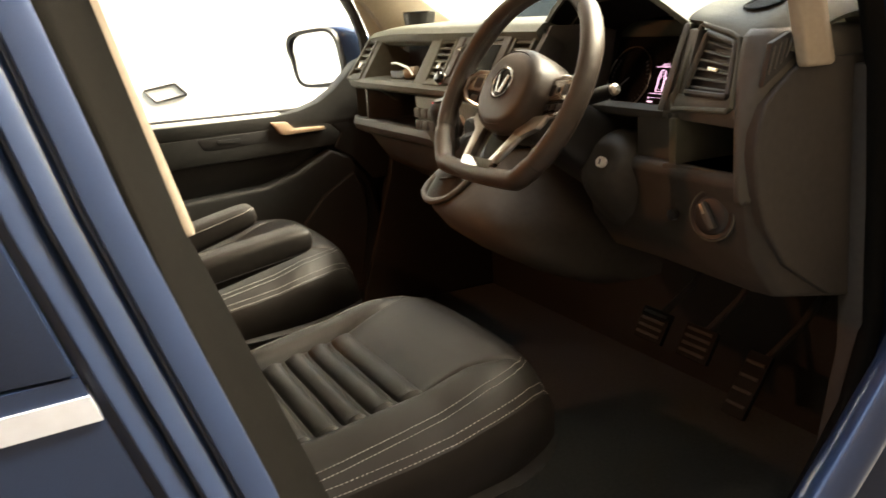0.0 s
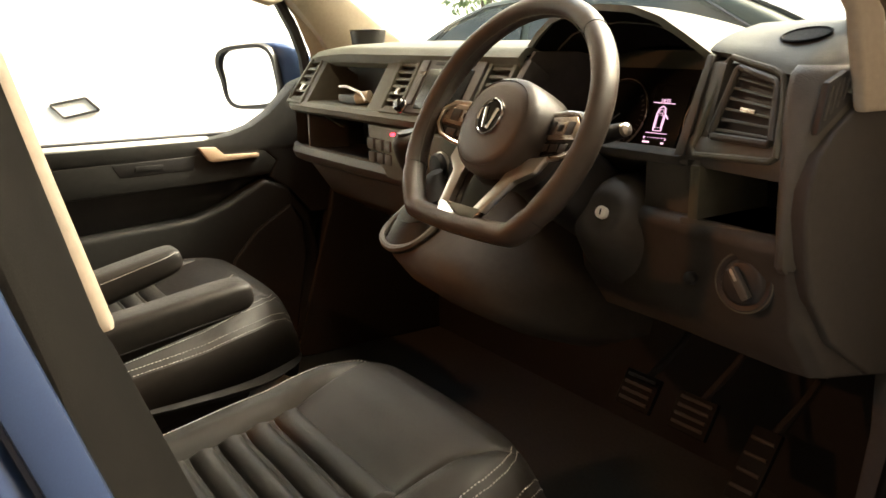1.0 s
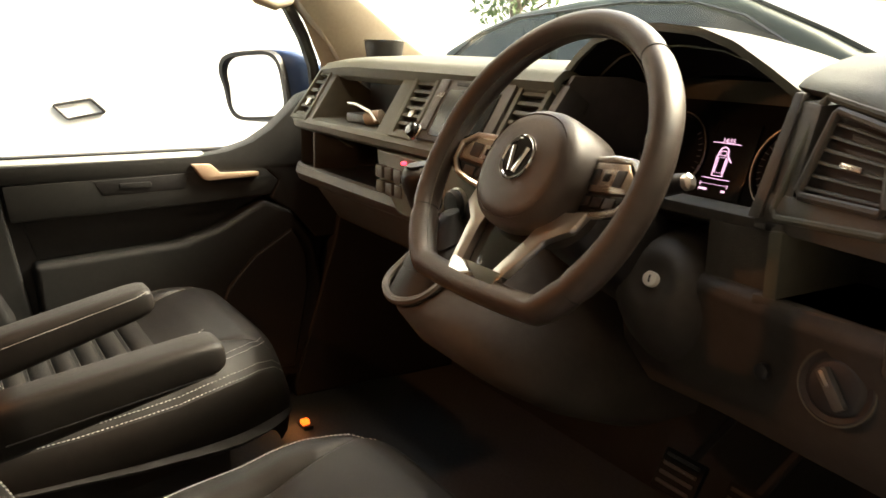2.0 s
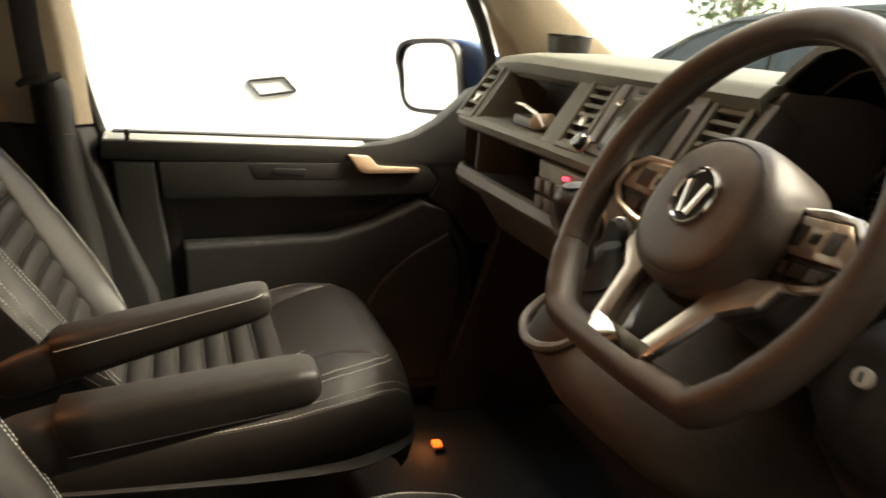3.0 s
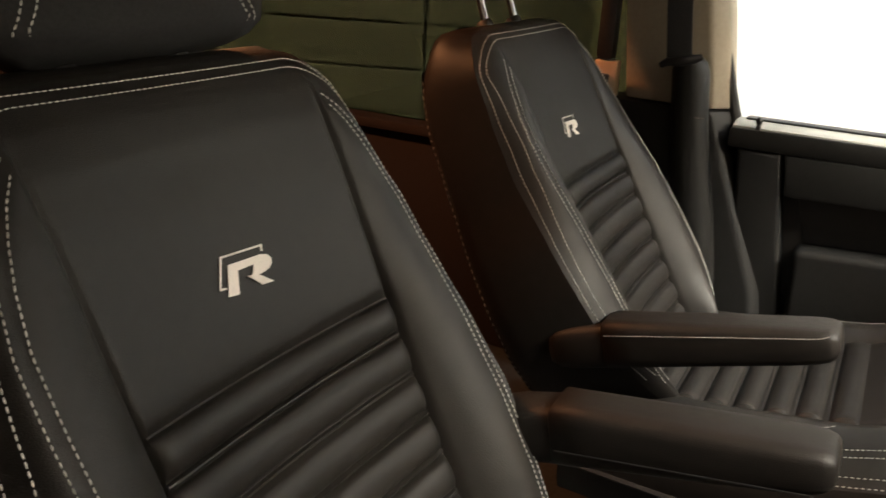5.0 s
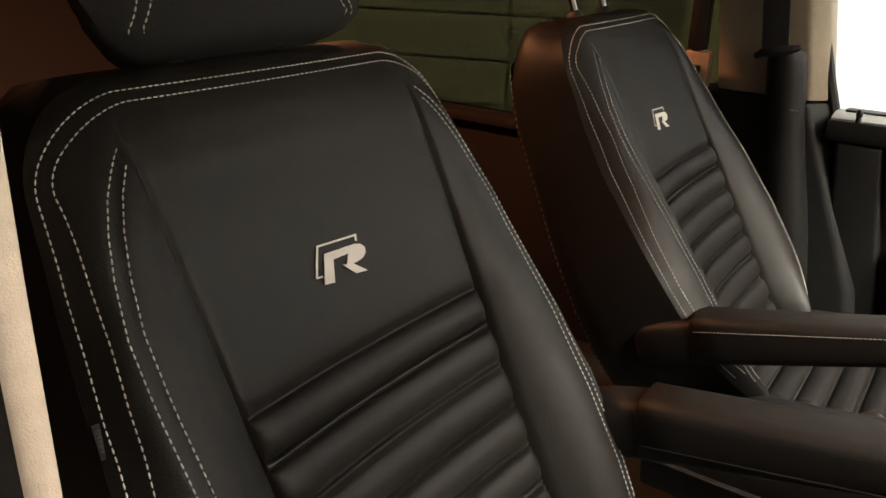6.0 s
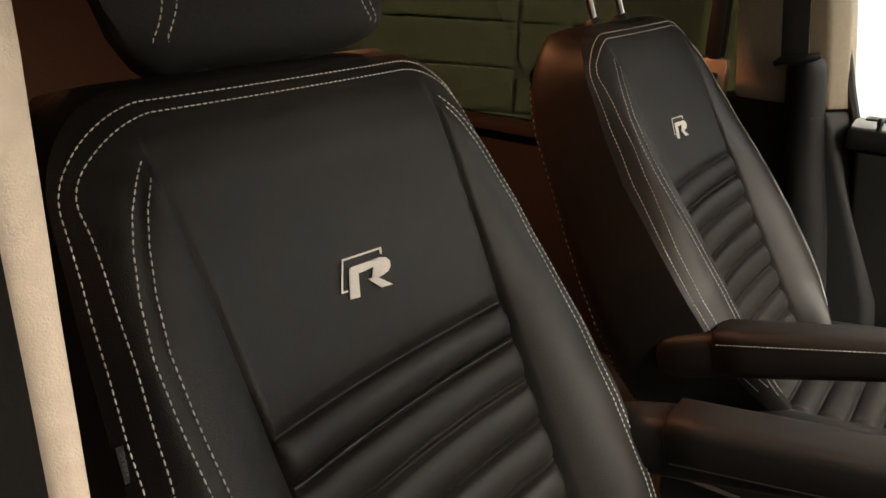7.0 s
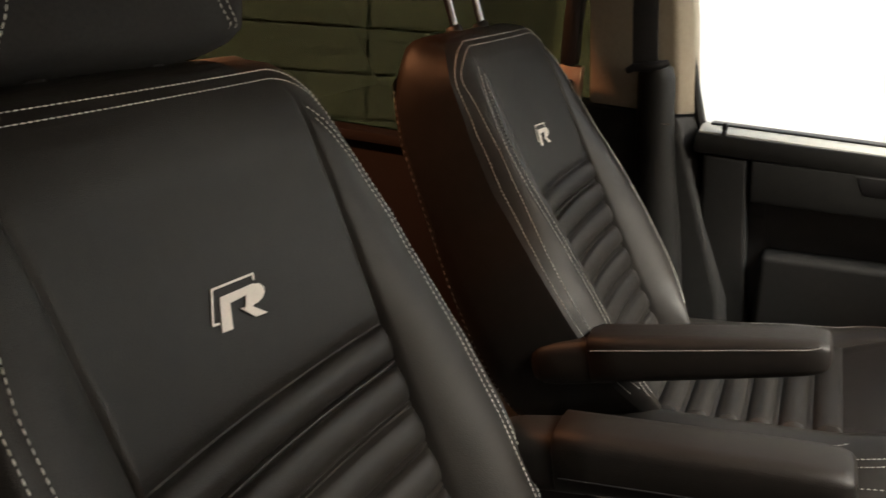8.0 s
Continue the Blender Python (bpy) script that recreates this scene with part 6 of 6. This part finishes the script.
# ---- rear bench behind the seats ----
rb = thing("rear_bench", (-0.2, -1.6, 0.0), "dark brown upholstered rear bench", "bench")
part("bench_back", bevelled(loft([[(-0.78, -1.55, 0.30), (0.55, -1.55, 0.30), (0.55, -1.40, 0.30), (-0.78, -1.40, 0.30)], [(-0.78, -1.80, 0.78), (0.55, -1.80, 0.78), (0.55, -1.68, 0.78), (-0.78, -1.68, 0.78)]]), 0.03, 3), CARPET_DARK, rb)
part("bench_seat", rbox((-0.78, -1.55, 0.0), (0.55, -1.0, 0.38), 0.04, segments=3), CARPET_DARK, rb)

# ---- outside ----
sn = thing("wall_sign", (-2.79, 0.62, 0.6), "small white sign in a thin dark frame on the wall", "sign")
SG = [(0.519, 0.621), (0.674, 0.645), (0.731, 0.586), (0.575, 0.560)]
part("sign_plate", prism(SG, "x", -2.822, -2.812), WALL_WHITE, sn)
part("sign_frame", tube([(-2.806, SG[i][0] + (SG[(i + 1) % 4][0] - SG[i][0]) * q, SG[i][1] + (SG[(i + 1) % 4][1] - SG[i][1]) * q) for i in range(4) for q in (0.03, 0.5, 0.97)], 0.006, 6, closed=True), PLASTIC_BLACK, sn, "thin dark frame")
solid("wall_rail", rbox((-2.83, 0.575, 0.365), (-2.795, 0.80, 0.392), 0.004), PLASTIC_BLACK, "short dark metal bar fixed to the wall", "bar")

# parked car across the yard
ca = thing("parked_car", (-2.2, 4.2, GROUND), "dark green estate car parked across the yard", "car")
CY0, CY1 = 3.30, 5.05
low = [(-4.75, -0.15), (-4.80, 0.20), (-4.70, 0.52), (-4.50, 0.72), (-0.85, 0.74), (0.10, 0.62), (0.35, 0.42), (0.40, -0.15)]
part("body", bevelled(prism(low, "y", CY0, CY1), 0.09, 4), CAR_PAINT, ca)
roof = [(-4.56, 0.70), (-4.34, 0.86), (-3.97, 1.005), (-3.57, 1.110), (-2.95, 1.172), (-2.30, 1.195), (-1.78, 1.165), (-1.28, 0.985), (-0.70, 0.74)]
part("cabin", bevelled(loft([[(x, CY0 + 0.10 + 0.22 * max(0, z - 0.72), z) for x, z in roof], [(x, CY1 - 0.10 - 0.22 * max(0, z - 0.72), z) for x, z in roof]]), 0.05, 4), CAR_PAINT, ca)
def car_glass(pts):
    return loft([[(x, CY0 + 0.092 + 0.22 * max(0, z - 0.72), z) for x, z in pts], [(x, CY0 + 0.14 + 0.22 * max(0, z - 0.72), z) for x, z in pts]])
part("rear_window", car_glass([(-4.22, 0.78), (-3.92, 0.955), (-3.50, 1.065), (-3.12, 1.10), (-3.10, 0.79)]), CAR_GLASS, ca, "dark side glass")
part("front_window", car_glass([(-3.02, 0.79), (-3.04, 1.108), (-2.50, 1.135), (-2.05, 1.125), (-1.70, 1.05), (-1.34, 0.92), (-1.10, 0.80)]), CAR_GLASS, ca, "dark side glass")
part("windscreen_glass", loft([[(x, y, z) for x, z in ((-1.76, 1.180), (-1.25, 0.998), (-0.68, 0.757), (-0.72, 0.74), (-1.30, 0.975), (-1.80, 1.15))] for y in (CY0 + 0.26, CY1 - 0.26)]), CAR_GLASS, ca, "dark windscreen")
part("window_trim", tube([(x, CY0 + 0.085 + 0.22 * max(0, z - 0.72), z) for x, z in [(-4.30, 0.77), (-3.96, 0.965), (-3.52, 1.08), (-2.50, 1.152), (-2.02, 1.142), (-1.66, 1.065), (-1.05, 0.79)]], 0.008, 6), PLASTIC_BLACK, ca, "dark window trim")
for x in (-3.85, -0.55):
    for y in (CY0 + 0.02, CY1 - 0.22):
        wh = part("wheel", lathe([(0.20, 0), (0.31, 0.01), (0.33, 0.05), (0.33, 0.15), (0.31, 0.19), (0.20, 0.20)], Matrix.Translation((x, y + 0.20, GROUND + 0.33)) @ pose(0, 0, 0, 90, 0, 0), 32), RUBBER, ca, "black tyre")
        part("rim", lathe([(0.21, 0.01), (0.19, 0.0), (0.06, 0.03), (0.02, 0.03)], Matrix.Translation((x, y + 0.21, GROUND + 0.33)) @ pose(0, 0, 0, 90, 0, 0), 24), SATIN, wh, "alloy rim")

# tree behind the car
tr = thing("tree", (-10.2, 8.25, GROUND), "leafy green tree behind the parked car", "tree")
rng = random.Random(7)
limbs = [tube([(-10.2, 8.25, GROUND), (-10.15, 8.25, 0.6), (-10.22, 8.3, 1.6), (-10.15, 8.25, 2.6)], [0.13, 0.11, 0.09, 0.05], 10)]
for i in range(9):
    a, h = i * 0.75, 0.9 + 0.22 * i
    limbs.append(tube([(-10.2, 8.25, h), (-10.2 + 0.3 * math.cos(a), 8.25 + 0.3 * math.sin(a), h + 0.3), (-10.2 + 0.55 * math.cos(a), 8.25 + 0.55 * math.sin(a), h + 0.45)], [0.045, 0.03, 0.012], 6))
part("trunk", join(*limbs), BARK, tr, "brown trunk with limbs")
verts, faces = [], []
for i in range(2600):
    a, r, h = rng.uniform(0, 6.283), 0.72 * math.sqrt(rng.random()), rng.gauss(2.1, 0.42)
    if rng.random() < 0.25 and math.sin(3 * a + h * 2) > 0:
        continue
    c = Vector((-10.2 + r * math.cos(a), 8.25 + r * math.sin(a), max(1.32 + 0.1 * math.sin(5 * a), h)))
    q = Euler((rng.uniform(0, 6), rng.uniform(0, 6), rng.uniform(0, 6))).to_matrix()
    s = rng.uniform(0.04, 0.09)
    k = len(verts)
    verts += [c + q @ Vector(p) * s for p in ((-1, 0, 0), (0, -0.45, 0.1), (1, 0, 0), (0, 0.45, 0.1))]
    faces.append((k, k + 1, k + 2, k + 3))
me = bpy.data.meshes.new("crown")
me.from_pydata(verts, [], faces)
me.materials.append(LEAF)
cr = new("crown", me)
cr.parent = tr
me.transform(Matrix.Translation((10.2, -8.25, -GROUND)))
tagged(cr, "crown of many small green leaves", kind="stuff")

# the second wall turns towards the rear of the van
w2 = thing("wall_south", (-2.9, -1.7, GROUND), "pale panelled garage door beside the van", "wall", kind="structure")
dirv = Vector((-math.sin(radians(112)), math.cos(radians(112)), 0))
ctr = Vector((0.91, 0.30, 0)) + dirv * 4.05
w2.location = (ctr.x, ctr.y, GROUND)
w2.rotation_euler = (0, 0, radians(112))
ORIGIN[w2] = Vector((0, 0, 0))
part("door_core", rbox((-1.75, -0.0, 0.0), (2.2, 0.12, 3.2), 0), WALL_WHITE, w2)
pn = bpy.data.meshes.new("panel")
tmp = rbox((-0.59, -0.022, -0.100), (0.59, 0.0, 0.100), 0.009)
tmp.to_mesh(pn)
tmp.free()
pn.materials.append(WALL_WHITE)
for i in range(15):
    for j in range(3):
        b = new("panel", pn)
        b.parent = w2
        b.location = (-1.1 + 1.2 * j, 0.0, 0.12 + i * 0.211)
